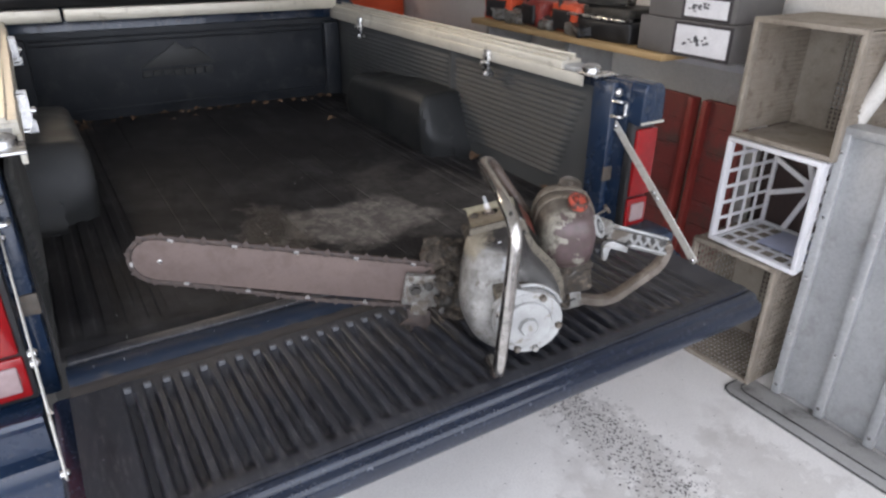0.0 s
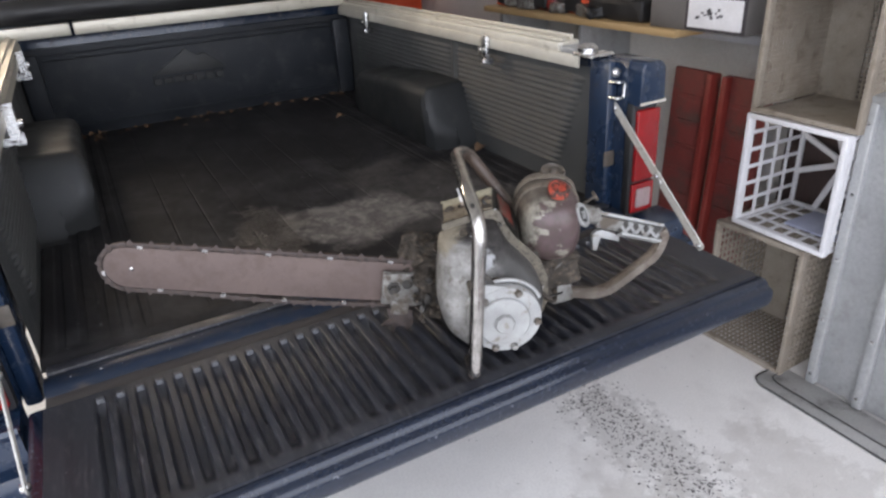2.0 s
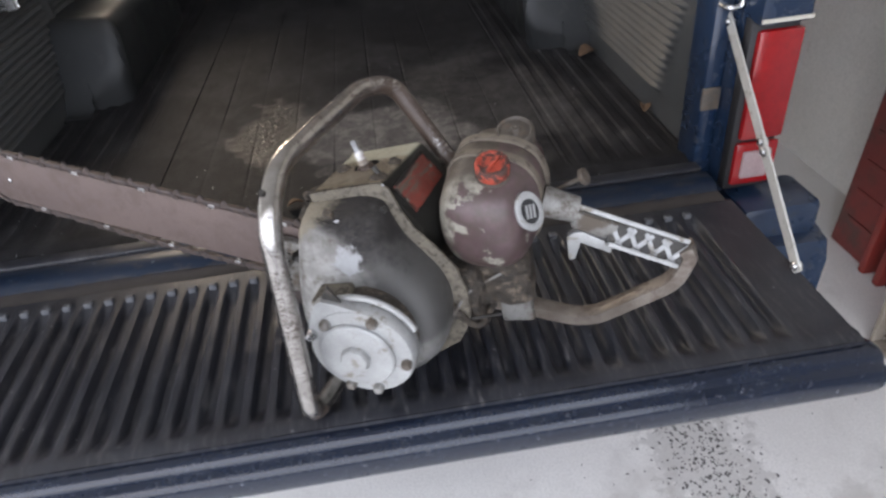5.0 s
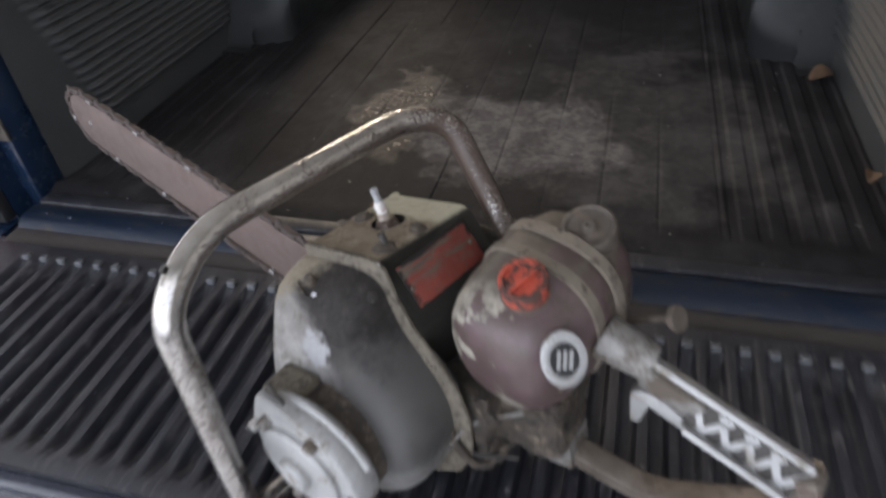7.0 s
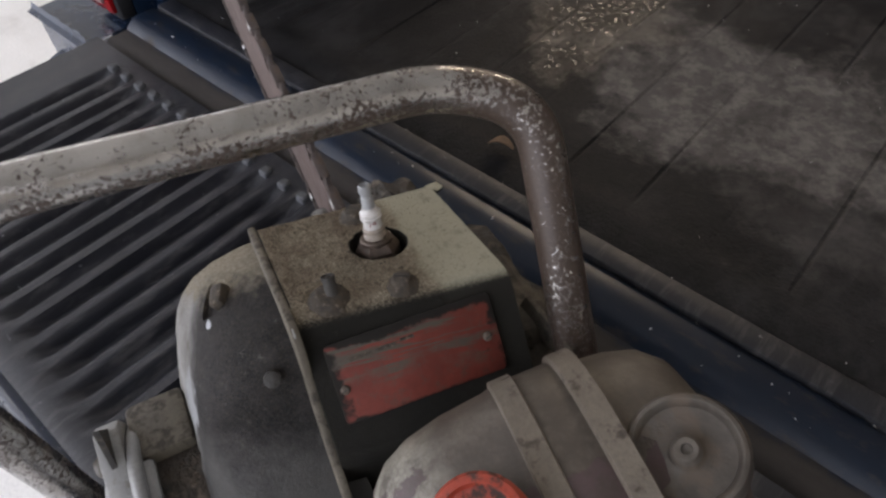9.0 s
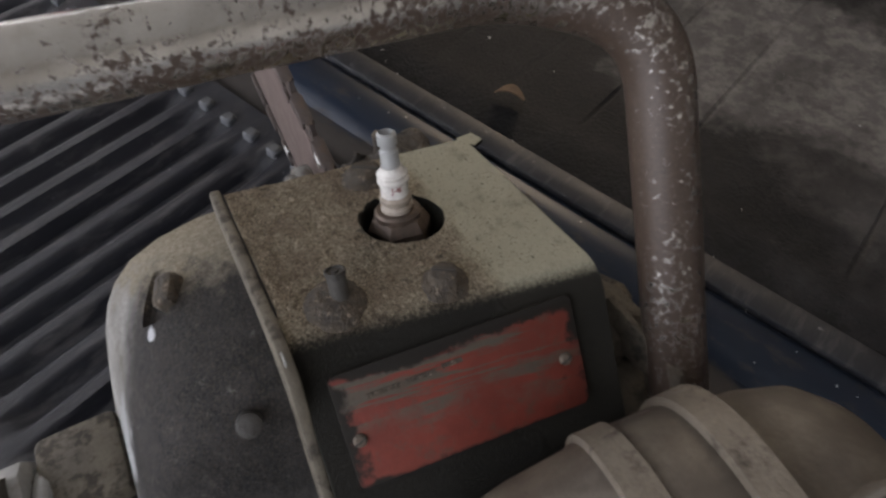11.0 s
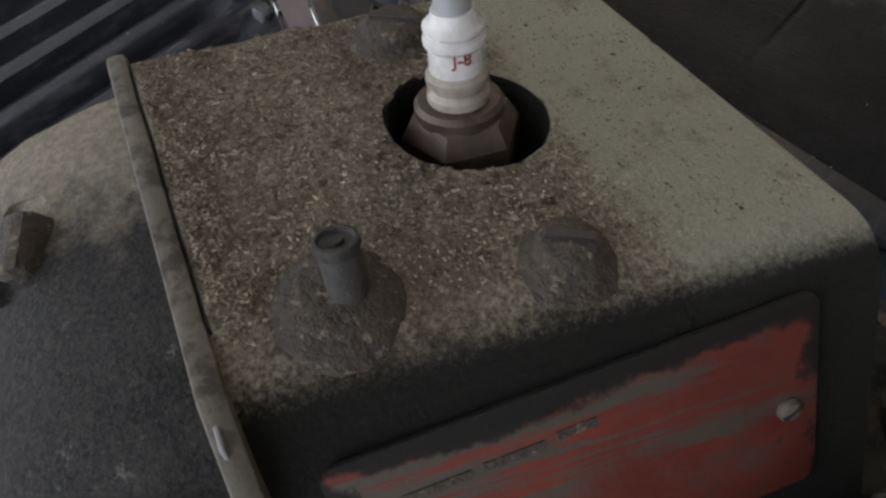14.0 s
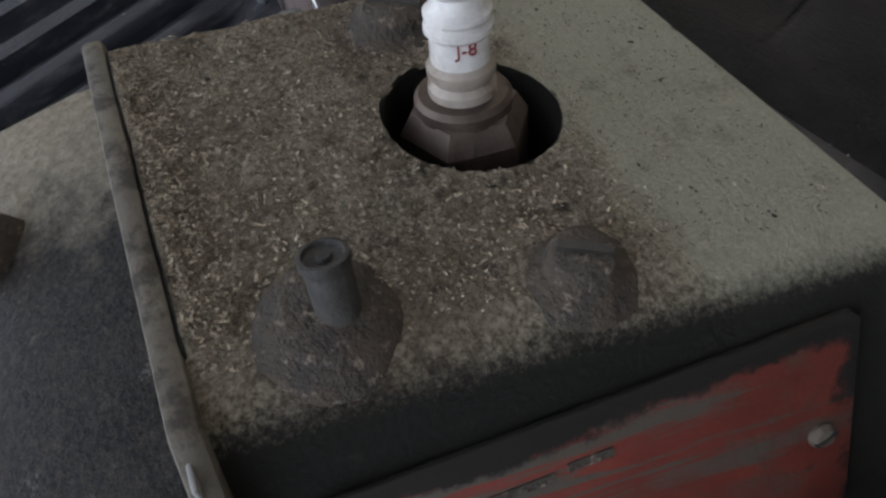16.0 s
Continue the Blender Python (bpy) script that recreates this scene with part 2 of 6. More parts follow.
LEAF = surface("dry_leaf", (0.10, 0.058, 0.034), (0.23, 0.145, 0.085), 30, (0.6, 0.8), 0, 0.3, 200)
OIL = surface("oil_crumbs", (0.09, 0.086, 0.083), (0.20, 0.192, 0.185), 30, (0.5, 0.8), 0, 0.4, 200)


def stain(m, centre, size, colour, strength, wobble=0.3, scale=9.0):
    """Lays one more dried stain over a material's colour."""
    t = m.node_tree
    p = t.nodes["Principled BSDF"]
    co = t.nodes.new("ShaderNodeTexCoord").outputs["Object"]
    under = p.inputs["Base Color"].links[0].from_socket
    mask = math_of(t, "MULTIPLY", blot(t, co, centre, size, wobble, scale), strength)
    link(t, blend(t, mask, under, colour), p.inputs["Base Color"])


stain(CONCRETE, (0.74, -0.06, 0.0), (0.13, 0.36, 1), (0.34, 0.33, 0.31), 0.40, 0.45, 22)
stain(CONCRETE, (0.52, -0.30, 0.0), (0.22, 0.16, 1), (0.44, 0.415, 0.38), 0.40, 0.40, 12)
stain(CONCRETE, (1.02, -0.45, 0.0), (0.16, 0.30, 1), (0.46, 0.44, 0.41), 0.40, 0.40, 12)
stain(CONCRETE, (0.60, -0.85, 0.0), (0.30, 0.22, 1), (0.48, 0.455, 0.42), 0.40, 0.40, 10)
stain(CONCRETE, (-0.70, -0.05, 0.0), (0.24, 0.15, 1), (0.20, 0.20, 0.19), 0.55, 0.32, 12)


def chip_material():
    """Wood dust: every crumb has a tone of its own."""
    m, t, p = nodes_of("wood_dust")
    g = t.nodes.new("ShaderNodeNewGeometry").outputs["Random Per Island"]
    link(t, blend(t, ramp_of(t, g, 0.30, 1.25), (0.12, 0.09, 0.062), (0.60, 0.51, 0.375)), p.inputs["Base Color"])
    p.inputs["Roughness"].default_value = 0.9
    return m


CHIP = chip_material()
STRAP_DUST = surface("dusty_strap_iron", (0.125, 0.104, 0.080), (0.185, 0.158, 0.124), 60, (0.6, 0.8), 0.1, 0.5, 500, dirt=(0.055, 0.043, 0.033), dirt_scale=90, dirt_at=(0.52, 0.66), distance=0.0010)
FLANGE_DUST = surface("dusty_flange_alloy", (0.095, 0.082, 0.062), (0.16, 0.140, 0.106), 60, (0.6, 0.8), 0.1, 0.4, 700, dirt=(0.045, 0.037, 0.029), dirt_scale=130, dirt_at=(0.48, 0.62), distance=0.0006)
CAKED_IRON = surface("dust_caked_iron", (0.036, 0.029, 0.022), (0.088, 0.069, 0.050), 260, (0.6, 0.85), 0.1, 0.8, 900, dirt=(0.19, 0.155, 0.115), dirt_scale=420, dirt_at=(0.55, 0.66), distance=0.0012)
CAKED_CAST = surface("dust_caked_casting", (0.070, 0.058, 0.044), (0.150, 0.128, 0.098), 70, (0.7, 0.9), 0.05, 0.8, 500, dirt=(0.030, 0.025, 0.020), dirt_scale=90, dirt_at=(0.50, 0.66), distance=0.0020)
# liner plastic darkened to hold the shade inside the bed
WELL_SHADED = surface("shaded_well_plastic", (0.013, 0.0145, 0.0155), (0.022, 0.024, 0.025), 7, (0.42, 0.58), 0, 0.35, 420, dirt=(0.050, 0.048, 0.046), dirt_scale=20, dirt_at=(0.54, 0.75))
TYRE = surface("tyre_rubber", (0.014, 0.014, 0.014), (0.022, 0.022, 0.022), 12, (0.7, 0.85), 0, 0.3, 200)


def bed_floor_material():
    """Black liner floor: a dried pale puddle mark, an oily film that shines, fine grit."""
    m, t, p = nodes_of("bed_floor_plastic")
    co = t.nodes.new("ShaderNodeTexCoord").outputs["Object"]
    fine = noise_of(t, co, 260, 4, 0.7)
    streak = noise_of(t, co, 14, 9, 0.72, (1.3, 0.85, 1))
    colour = blend(t, ramp_of(t, streak, 0.35, 0.72), (0.010, 0.0102, 0.0112), (0.039, 0.038, 0.040))
    colour = blend(t, ramp_of(t, noise_of(t, co, 4.5, 6, 0.6), 0.44, 0.60, 0.0, 0.75), colour, (0.0095, 0.0093, 0.0108))
    pale = blot(t, co, (0.10, 0.36, 0.75), (0.23, 0.17, 1), 0.26, 9)
    pale2 = blot(t, co, (0.33, 0.42, 0.75), (0.24, 0.34, 1), 0.34, 7)
    speck = ramp_of(t, noise_of(t, co, 38, 9, 0.72), 0.40, 0.66)
    pale = math_of(t, "MULTIPLY", math_of(t, "MAXIMUM", pale, math_of(t, "MULTIPLY", pale2, 0.30)), ramp_of(t, streak, 0.25, 0.6, 0.35, 1.0))
    colour = blend(t, math_of(t, "MULTIPLY", pale, ramp_of(t, speck, 0, 1, 0.55, 1.0)), colour, (0.20, 0.185, 0.172))
    film = math_of(t, "POWER", blot(t, co, (-0.140, 0.43, 0.75), (0.090, 0.19, 1), 0.30, 10), 1.5)
    film = math_of(t, "MULTIPLY", film, ramp_of(t, noise_of(t, co, 150, 6, 0.7), 0.36, 0.60, 0.25, 0.85))
    colour = blend(t, math_of(t, "MULTIPLY", film, 0.6), colour, (0.060, 0.046, 0.034))
    rough = math_of(t, "SUBTRACT", ramp_of(t, pale, 0, 1, 0.55, 0.85), math_of(t, "MULTIPLY", film, 0.36))
    link(t, colour, p.inputs["Base Color"])
    link(t, rough, p.inputs["Roughness"])
    link(t, ramp_of(t, film, 0, 1, 0.16, 0.7), p.inputs["Specular IOR Level"])
    ripple = math_of(t, "MULTIPLY", noise_of(t, co, 330, 3, 0.55), 0.9)
    bump_of(t, p, math_of(t, "MULTIPLY", math_of(t, "ADD", fine, ripple), ramp_of(t, film, 0, 1, 1.0, 0.40)), 0.6, 0.0022)
    return m


def tank_material():
    """Maroon paint worn through to pale dusty alloy in large flakes."""
    m, t, p = nodes_of("flaked_tank_paint")
    co = t.nodes.new("ShaderNodeTexCoord").outputs["Object"]
    fine = noise_of(t, co, 400, 4, 0.7)
    broad = noise_of(t, co, 24, 6, 0.55)
    dust = blend(t, ramp_of(t, noise_of(t, co, 60, 6, 0.7), 0.35, 0.7), (0.066, 0.054, 0.042), (0.128, 0.108, 0.085))
    paint = blend(t, ramp_of(t, broad, 0.4, 0.65), (0.062, 0.037, 0.039), (0.092, 0.060, 0.061))
    px = t.nodes.new("ShaderNodeSeparateXYZ")
    link(t, co, px.inputs[0])
    rear = ramp_of(t, px.outputs[0], 0.120, 0.205, -0.085, 0.085)
    front_end = ramp_of(t, px.outputs[1], -0.075, -0.015, 0.0, -0.10)
    flake = ramp_of(t, math_of(t, "ADD", broad, math_of(t, "ADD", rear, front_end)), 0.455, 0.475)
    bare = blend(t, ramp_of(t, fine, 0.3, 0.7), (0.22, 0.205, 0.165), (0.31, 0.295, 0.25))
    dust = blend(t, ramp_of(t, px.outputs[1], -0.062, -0.03), bare, dust)
    colour = blend(t, flake, dust, paint)
    grime = ramp_of(t, noise_of(t, co, 70, 9, 0.72), 0.40, 0.68, 0.0, 0.85)
    colour = blend(t, grime, colour, (0.060, 0.047, 0.037))
    link(t, colour, p.inputs["Base Color"])
    link(t, ramp_of(t, flake, 0, 1, 0.55, 0.38), p.inputs["Roughness"])
    bump_of(t, p, math_of(t, "ADD", fine, flake), 0.3, 0.0008)
    return m


def shroud_material():
    """Cast alloy: worn bare on the outer flank, oily over the back, khaki dust on the crown. Back and top are also
    darkened, their shade put into the colour.
    """
    m, t, p = nodes_of("shroud_alloy")
    co = t.nodes.new("ShaderNodeTexCoord").outputs["Object"]
    fine = noise_of(t, co, 520, 5, 0.72)
    broad = noise_of(t, co, 26, 8, 0.66)
    mid = noise_of(t, co, 75, 9, 0.72)
    bare = blend(t, ramp_of(t, broad, 0.35, 0.65), (0.21, 0.205, 0.195), (0.36, 0.355, 0.34))
    bare = blend(t, ramp_of(t, mid, 0.50, 0.70, 0.0, 0.75), bare, (0.13, 0.112, 0.088))
    black = blend(t, ramp_of(t, mid, 0.38, 0.68), (0.012, 0.0125, 0.0145), (0.040, 0.038, 0.039))
    black = blend(t, ramp_of(t, noise_of(t, co, 120, 8, 0.75), 0.61, 0.67, 0.0, 0.6), black, (0.17, 0.165, 0.155))
    scuff = ramp_of(t, noise_of(t, co, 260, 7, 0.75, (1, 1, 0.35)), 0.60, 0.66, 0.0, 0.55)
    black = blend(t, scuff, black, (0.11, 0.100, 0.085))
    dust = blend(t, ramp_of(t, fine, 0.3, 0.7), (0.17, 0.148, 0.11), (0.28, 0.25, 0.195))
    px = t.nodes.new("ShaderNodeSeparateXYZ")
    link(t, co, px.inputs[0])
    black = blend(t, ramp_of(t, math_of(t, "ADD", px.outputs[2], math_of(t, "MULTIPLY", math_of(t, "SUBTRACT", broad, 0.5), 0.08)), 0.160, 0.200), blend(t, mid, (0.055, 0.054, 0.052), (0.115, 0.112, 0.106)), black)
    lean = math_of(t, "ADD", px.outputs[0], math_of(t, "MULTIPLY", math_of(t, "ADD", px.outputs[1], 0.105), 1.6))
    oil = ramp_of(t, math_of(t, "ADD", lean, math_of(t, "MULTIPLY", math_of(t, "SUBTRACT", broad, 0.5), 0.09)), -0.004, 0.028)
    wiped = blot(t, co, (0.014, -0.112, 0.187), (0.017, 0.02, 0.020), 0.30, 70)
    low = ramp_of(t, math_of(t, "ADD", px.outputs[2], math_of(t, "MULTIPLY", math_of(t, "SUBTRACT", broad, 0.5), 0.06)), 0.085, 0.060)
    colour = blend(t, math_of(t, "MULTIPLY", oil, math_of(t, "SUBTRACT", 1.0, math_of(t, "MULTIPLY", low, 0.7))), bare, black)
    colour = blend(t, math_of(t, "MULTIPLY", wiped, 0.85), colour, (0.40, 0.41, 0.42))
    veil = math_of(t, "MULTIPLY", ramp_of(t, px.outputs[2], 0.150, 0.215), ramp_of(t, noise_of(t, co, 900, 8, 0.80), 0.40, 0.70, 0.0, 0.62))
    colour = blend(t, veil, colour, (0.088, 0.074, 0.057))
    scratch = blot(t, co, (0.0035, -0.0830, 0.2235), (0.0045, 0.0020, 0.004), 0.25, 260)
    colour = blend(t, scratch, colour, (0.50, 0.51, 0.54))
    crown = ramp_of(t, math_of(t, "ADD", px.outputs[2], math_of(t, "SUBTRACT", math_of(t, "MULTIPLY", math_of(t, "SUBTRACT", mid, 0.5), 0.045), math_of(t, "MULTIPLY", px.outputs[0], 0.60))), 0.230, 0.246)
    colour = blend(t, crown, colour, dust)
    link(t, colour, p.inputs["Base Color"])
    high = ramp_of(t, px.outputs[2], 0.10, 0.17, 0.0, 0.24)
    rough = math_of(t, "ADD", ramp_of(t, mid, 0.35, 0.7, 0.32, 0.58), high)
    link(t, ramp_of(t, px.outputs[2], 0.12, 0.20, 0.5, 0.14), p.inputs["Specular IOR Level"])
    link(t, math_of(t, "ADD", rough, math_of(t, "MULTIPLY", crown, 0.2)), p.inputs["Roughness"])
    flank = ramp_of(t, px.outputs[2], 0.200, 0.160, 0.0, 0.45)
    link(t, math_of(t, "MAXIMUM", flank, math_of(t, "MULTIPLY", math_of(t, "SUBTRACT", 1.0, math_of(t, "MAXIMUM", oil, crown)), 0.55)), p.inputs["Metallic"])
    bump_of(t, p, math_of(t, "ADD", fine, math_of(t, "MULTIPLY", mid, 1.0)), 0.55, 0.0014)
    return m


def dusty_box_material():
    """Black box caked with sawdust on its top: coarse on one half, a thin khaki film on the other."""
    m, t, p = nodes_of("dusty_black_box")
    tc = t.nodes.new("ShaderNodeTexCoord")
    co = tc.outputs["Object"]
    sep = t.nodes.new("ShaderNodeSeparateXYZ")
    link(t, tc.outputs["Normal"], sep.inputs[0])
    fine = noise_of(t, co, 1500, 6, 0.75)
    mid = noise_of(t, co, 900, 8, 0.82)
    broad = noise_of(t, co, 60, 6, 0.6)
    fibre = noise_of(t, co, 700, 5, 0.7, (0.45, 1.4, 1))
    black = blend(t, broad, (0.016, 0.015, 0.012), (0.034, 0.031, 0.024))
    black = blend(t, ramp_of(t, noise_of(t, co, 170, 8, 0.75), 0.58, 0.72, 0.0, 0.55), black, (0.070, 0.062, 0.048))
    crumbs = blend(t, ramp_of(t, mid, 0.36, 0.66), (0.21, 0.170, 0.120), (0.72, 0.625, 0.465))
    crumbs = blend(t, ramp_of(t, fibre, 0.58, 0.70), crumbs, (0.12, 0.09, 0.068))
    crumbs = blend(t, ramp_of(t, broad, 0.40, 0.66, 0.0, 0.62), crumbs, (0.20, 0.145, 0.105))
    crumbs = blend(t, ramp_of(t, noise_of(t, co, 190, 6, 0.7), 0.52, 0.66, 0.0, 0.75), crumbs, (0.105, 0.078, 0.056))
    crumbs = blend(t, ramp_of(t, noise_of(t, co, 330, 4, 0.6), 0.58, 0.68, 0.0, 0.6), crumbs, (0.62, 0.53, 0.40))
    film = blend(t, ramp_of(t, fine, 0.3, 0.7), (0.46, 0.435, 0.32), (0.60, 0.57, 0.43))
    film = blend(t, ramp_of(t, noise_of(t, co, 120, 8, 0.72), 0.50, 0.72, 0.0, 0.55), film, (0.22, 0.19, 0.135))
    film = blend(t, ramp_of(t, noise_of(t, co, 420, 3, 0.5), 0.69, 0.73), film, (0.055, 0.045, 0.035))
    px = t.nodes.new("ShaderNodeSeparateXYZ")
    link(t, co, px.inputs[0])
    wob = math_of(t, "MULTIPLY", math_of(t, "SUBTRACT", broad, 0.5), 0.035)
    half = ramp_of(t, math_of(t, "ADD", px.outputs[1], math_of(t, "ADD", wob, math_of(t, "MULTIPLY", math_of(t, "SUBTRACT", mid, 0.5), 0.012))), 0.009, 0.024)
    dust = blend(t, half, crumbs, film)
    # real dust, but set paler on top, flecks darker on sides, as overhead light
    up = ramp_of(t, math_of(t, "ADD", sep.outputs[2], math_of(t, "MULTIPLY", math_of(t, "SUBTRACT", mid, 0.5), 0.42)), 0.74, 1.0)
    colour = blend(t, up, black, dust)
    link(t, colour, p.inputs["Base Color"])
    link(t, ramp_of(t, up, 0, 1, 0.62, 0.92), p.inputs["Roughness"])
    p.inputs["Specular IOR Level"].default_value = 0.22
    coarse = math_of(t, "ADD", math_of(t, "MULTIPLY", mid, 2.4), math_of(t, "MULTIPLY", fibre, 1.2))
    soft = ramp_of(t, half, 0, 1, 1.0, 0.30)
    bump_of(t, p, math_of(t, "ADD", math_of(t, "MULTIPLY", coarse, soft), math_of(t, "MULTIPLY", fine, 0.5)), 1.0, 0.0030)
    return m


def plate_material():
    """Red enamel name plate, grimy at the rim, rubbed through to grey in long scrapes."""
    m, t, p = nodes_of("red_name_plate")
    co = t.nodes.new("ShaderNodeTexCoord").outputs["Object"]
    fine = noise_of(t, co, 600, 5, 0.7)
    broad = noise_of(t, co, 45, 8, 0.65)
    red = blend(t, ramp_of(t, broad, 0.35, 0.7), (0.12, 0.027, 0.019), (0.18, 0.038, 0.026))
    scrape = ramp_of(t, noise_of(t, co, 34, 6, 0.6, (1, 0.40, 7.0)), 0.49, 0.55)
    px = t.nodes.new("ShaderNodeSeparateXYZ")
    link(t, co, px.inputs[0])
    upper = ramp_of(t, math_of(t, "ADD", px.outputs[2], math_of(t, "MULTIPLY", math_of(t, "SUBTRACT", broad, 0.5), 0.05)), 0.212, 0.226)
    colour = blend(t, math_of(t, "MULTIPLY", scrape, upper), red, (0.075, 0.066, 0.052))
    colour = blend(t, ramp_of(t, noise_of(t, co, 150, 8, 0.75), 0.50, 0.66, 0.0, 0.7), colour, (0.085, 0.050, 0.038))
    slant = math_of(t, "SUBTRACT", px.outputs[2], math_of(t, "MULTIPLY", px.outputs[1], 0.04))
    across = math_of(t, "DIVIDE", math_of(t, "ABSOLUTE", math_of(t, "ADD", px.outputs[1], 0.0015), 0.0), 0.0385)
    level = math_of(t, "DIVIDE", math_of(t, "ABSOLUTE", math_of(t, "SUBTRACT", slant, 0.2190), 0.0), 0.0165)
    rim = math_of(t, "ADD", math_of(t, "MAXIMUM", across, level), math_of(t, "MULTIPLY", math_of(t, "SUBTRACT", broad, 0.5), 1.1))
    clean = ramp_of(t, rim, 1.05, 0.93)
    colour = blend(t, clean, (0.015, 0.013, 0.011), colour)
    link(t, colour, p.inputs["Base Color"])
    link(t, ramp_of(t, clean, 0, 1, 0.85, 0.6), p.inputs["Roughness"])
    p.inputs["Specular IOR Level"].default_value = 0.25
    bump_of(t, p, math_of(t, "ADD", fine, broad), 0.25, 0.0006)
    return m


def tube_material():
    """Chrome tube: bright where it was gripped, pitted brown over the top and the far leg."""
    m, t, p = nodes_of("pitted_chrome")
    co = t.nodes.new("ShaderNodeTexCoord").outputs["Object"]
    px = t.nodes.new("ShaderNodeSeparateXYZ")
    link(t, co, px.inputs[0])
    fine = noise_of(t, co, 600, 4, 0.7)
    pits = math_of(t, "ADD", math_of(t, "MULTIPLY", noise_of(t, co, 420, 7, 0.70), 0.72), math_of(t, "MULTIPLY", noise_of(t, co, 45, 4, 0.6), 0.28))
    worn = ramp_of(t, px.outputs[1], -0.16, 0.03, -0.036, 0.004)
    leg = ramp_of(t, px.outputs[1], 0.045, 0.085, 0.0, 0.100)
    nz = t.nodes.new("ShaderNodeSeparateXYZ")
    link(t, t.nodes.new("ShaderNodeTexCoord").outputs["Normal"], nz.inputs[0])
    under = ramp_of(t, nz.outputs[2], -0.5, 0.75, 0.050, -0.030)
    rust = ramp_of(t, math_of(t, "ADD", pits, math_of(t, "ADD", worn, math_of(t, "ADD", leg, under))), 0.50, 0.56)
    steel = blend(t, ramp_of(t, noise_of(t, co, 40, 5, 0.6), 0.3, 0.7), (0.34, 0.325, 0.305), (0.50, 0.48, 0.455))
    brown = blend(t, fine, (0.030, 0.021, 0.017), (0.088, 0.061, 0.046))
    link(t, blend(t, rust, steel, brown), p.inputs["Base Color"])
    link(t, ramp_of(t, rust, 0, 1, 0.15, 0.42), p.inputs["Roughness"])
    link(t, ramp_of(t, rust, 0, 1, 1.0, 0.1), p.inputs["Metallic"])
    bump_of(t, p, math_of(t, "SUBTRACT", fine, math_of(t, "MULTIPLY", rust, 1.2)), 0.16, 0.0008)
    return m


def sill_material():
    """Blue paint with brown dirt lodged along both edges of the sill."""
    m, t, p = nodes_of("dirty_blue_sill")
    co = t.nodes.new("ShaderNodeTexCoord").outputs["Object"]
    px = t.nodes.new("ShaderNodeSeparateXYZ")
    link(t, co, px.inputs[0])
    speck = noise_of(t, co, 60, 8, 0.72, (0.6, 1.6, 1))
    blue = blend(t, noise_of(t, co, 6, 4, 0.6), (0.0045, 0.0105, 0.023), (0.007, 0.0155, 0.033))
    off = math_of(t, "ABSOLUTE", math_of(t, "SUBTRACT", px.outputs[1], 0.0), 0.0)
    dirt = ramp_of(t, math_of(t, "ADD", off, math_of(t, "MULTIPLY", math_of(t, "SUBTRACT", speck, 0.5), 0.045)), 0.026, 0.036)
    dirt = math_of(t, "MAXIMUM", dirt, ramp_of(t, speck, 0.53, 0.68, 0.0, 0.7))
    link(t, blend(t, dirt, blue, blend(t, speck, (0.024, 0.021, 0.0195), (0.064, 0.056, 0.051))), p.inputs["Base Color"])
    link(t, ramp_of(t, dirt, 0, 1, 0.36, 0.8), p.inputs["Roughness"])
    p.inputs["Specular IOR Level"].default_value = 0.35
    bump_of(t, p, speck, 0.2, 0.001)
    return m


TUBE, SILL = tube_material(), sill_material()
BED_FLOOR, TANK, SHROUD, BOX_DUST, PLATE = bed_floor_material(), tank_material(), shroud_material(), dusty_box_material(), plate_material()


# ---- mesh helpers ----
def finish(name, bm, material, smooth=True, angle=40):
    me = bpy.data.meshes.new(name)
    bmesh.ops.recalc_face_normals(bm, faces=bm.faces)
    if smooth:
        for f in bm.faces:
            f.smooth = True
        lim = radians(angle)
        for e in bm.edges:
            if len(e.link_faces) != 2 or e.calc_face_angle(0) > lim:
                e.smooth = False
    bm.to_mesh(me)
    bm.free()
    me.materials.append(material)
    return me


def part(name, bm, material, parent, label="", smooth=True, angle=40):
    """Links a bmesh as one mesh object under a thing or a part."""
    ob = new(name, finish(name, bm, material, smooth, angle))
    ob.parent = parent
    return tagged(ob, label)


def solid(name, bm, material, label="", category="", group="", kind="", smooth=True):
    return tagged(new(name, finish(name, bm, material, smooth)), label, category, group, kind)


def thing(name, label, category, group="", at=None):
    ob = new(name)
    if at is not None:
        ob.matrix_world = at
    return tagged(ob, label, category, group)


def box(lo, hi, bevel=0.0, bm=None, m=None, seg=2):
    bm2 = bmesh.new()
    bmesh.ops.create_cube(bm2, size=1)
    c, s = (Vector(lo) + Vector(hi)) / 2, Vector(hi) - Vector(lo)
    for v in bm2.verts:
        v.co = Vector(v.co * Vector((1, 1, 1)))
        v.co = Vector((v.co.x * s.x, v.co.y * s.y, v.co.z * s.z)) + c
    if bevel:
        bmesh.ops.bevel(bm2, geom=list(bm2.edges), offset=bevel, segments=seg, affect="EDGES", profile=0.5)
    return merge(bm, bm2, m)


def merge(bm, bm2, m=None):
    if m is not None:
        bmesh.ops.transform(bm2, matrix=m, verts=bm2.verts)
    if bm is None:
        return bm2
    me = bpy.data.meshes.new("tmp")
    bm2.to_mesh(me)
    bm2.free()
    bm.from_mesh(me)
    bpy.data.meshes.remove(me)
    return bm


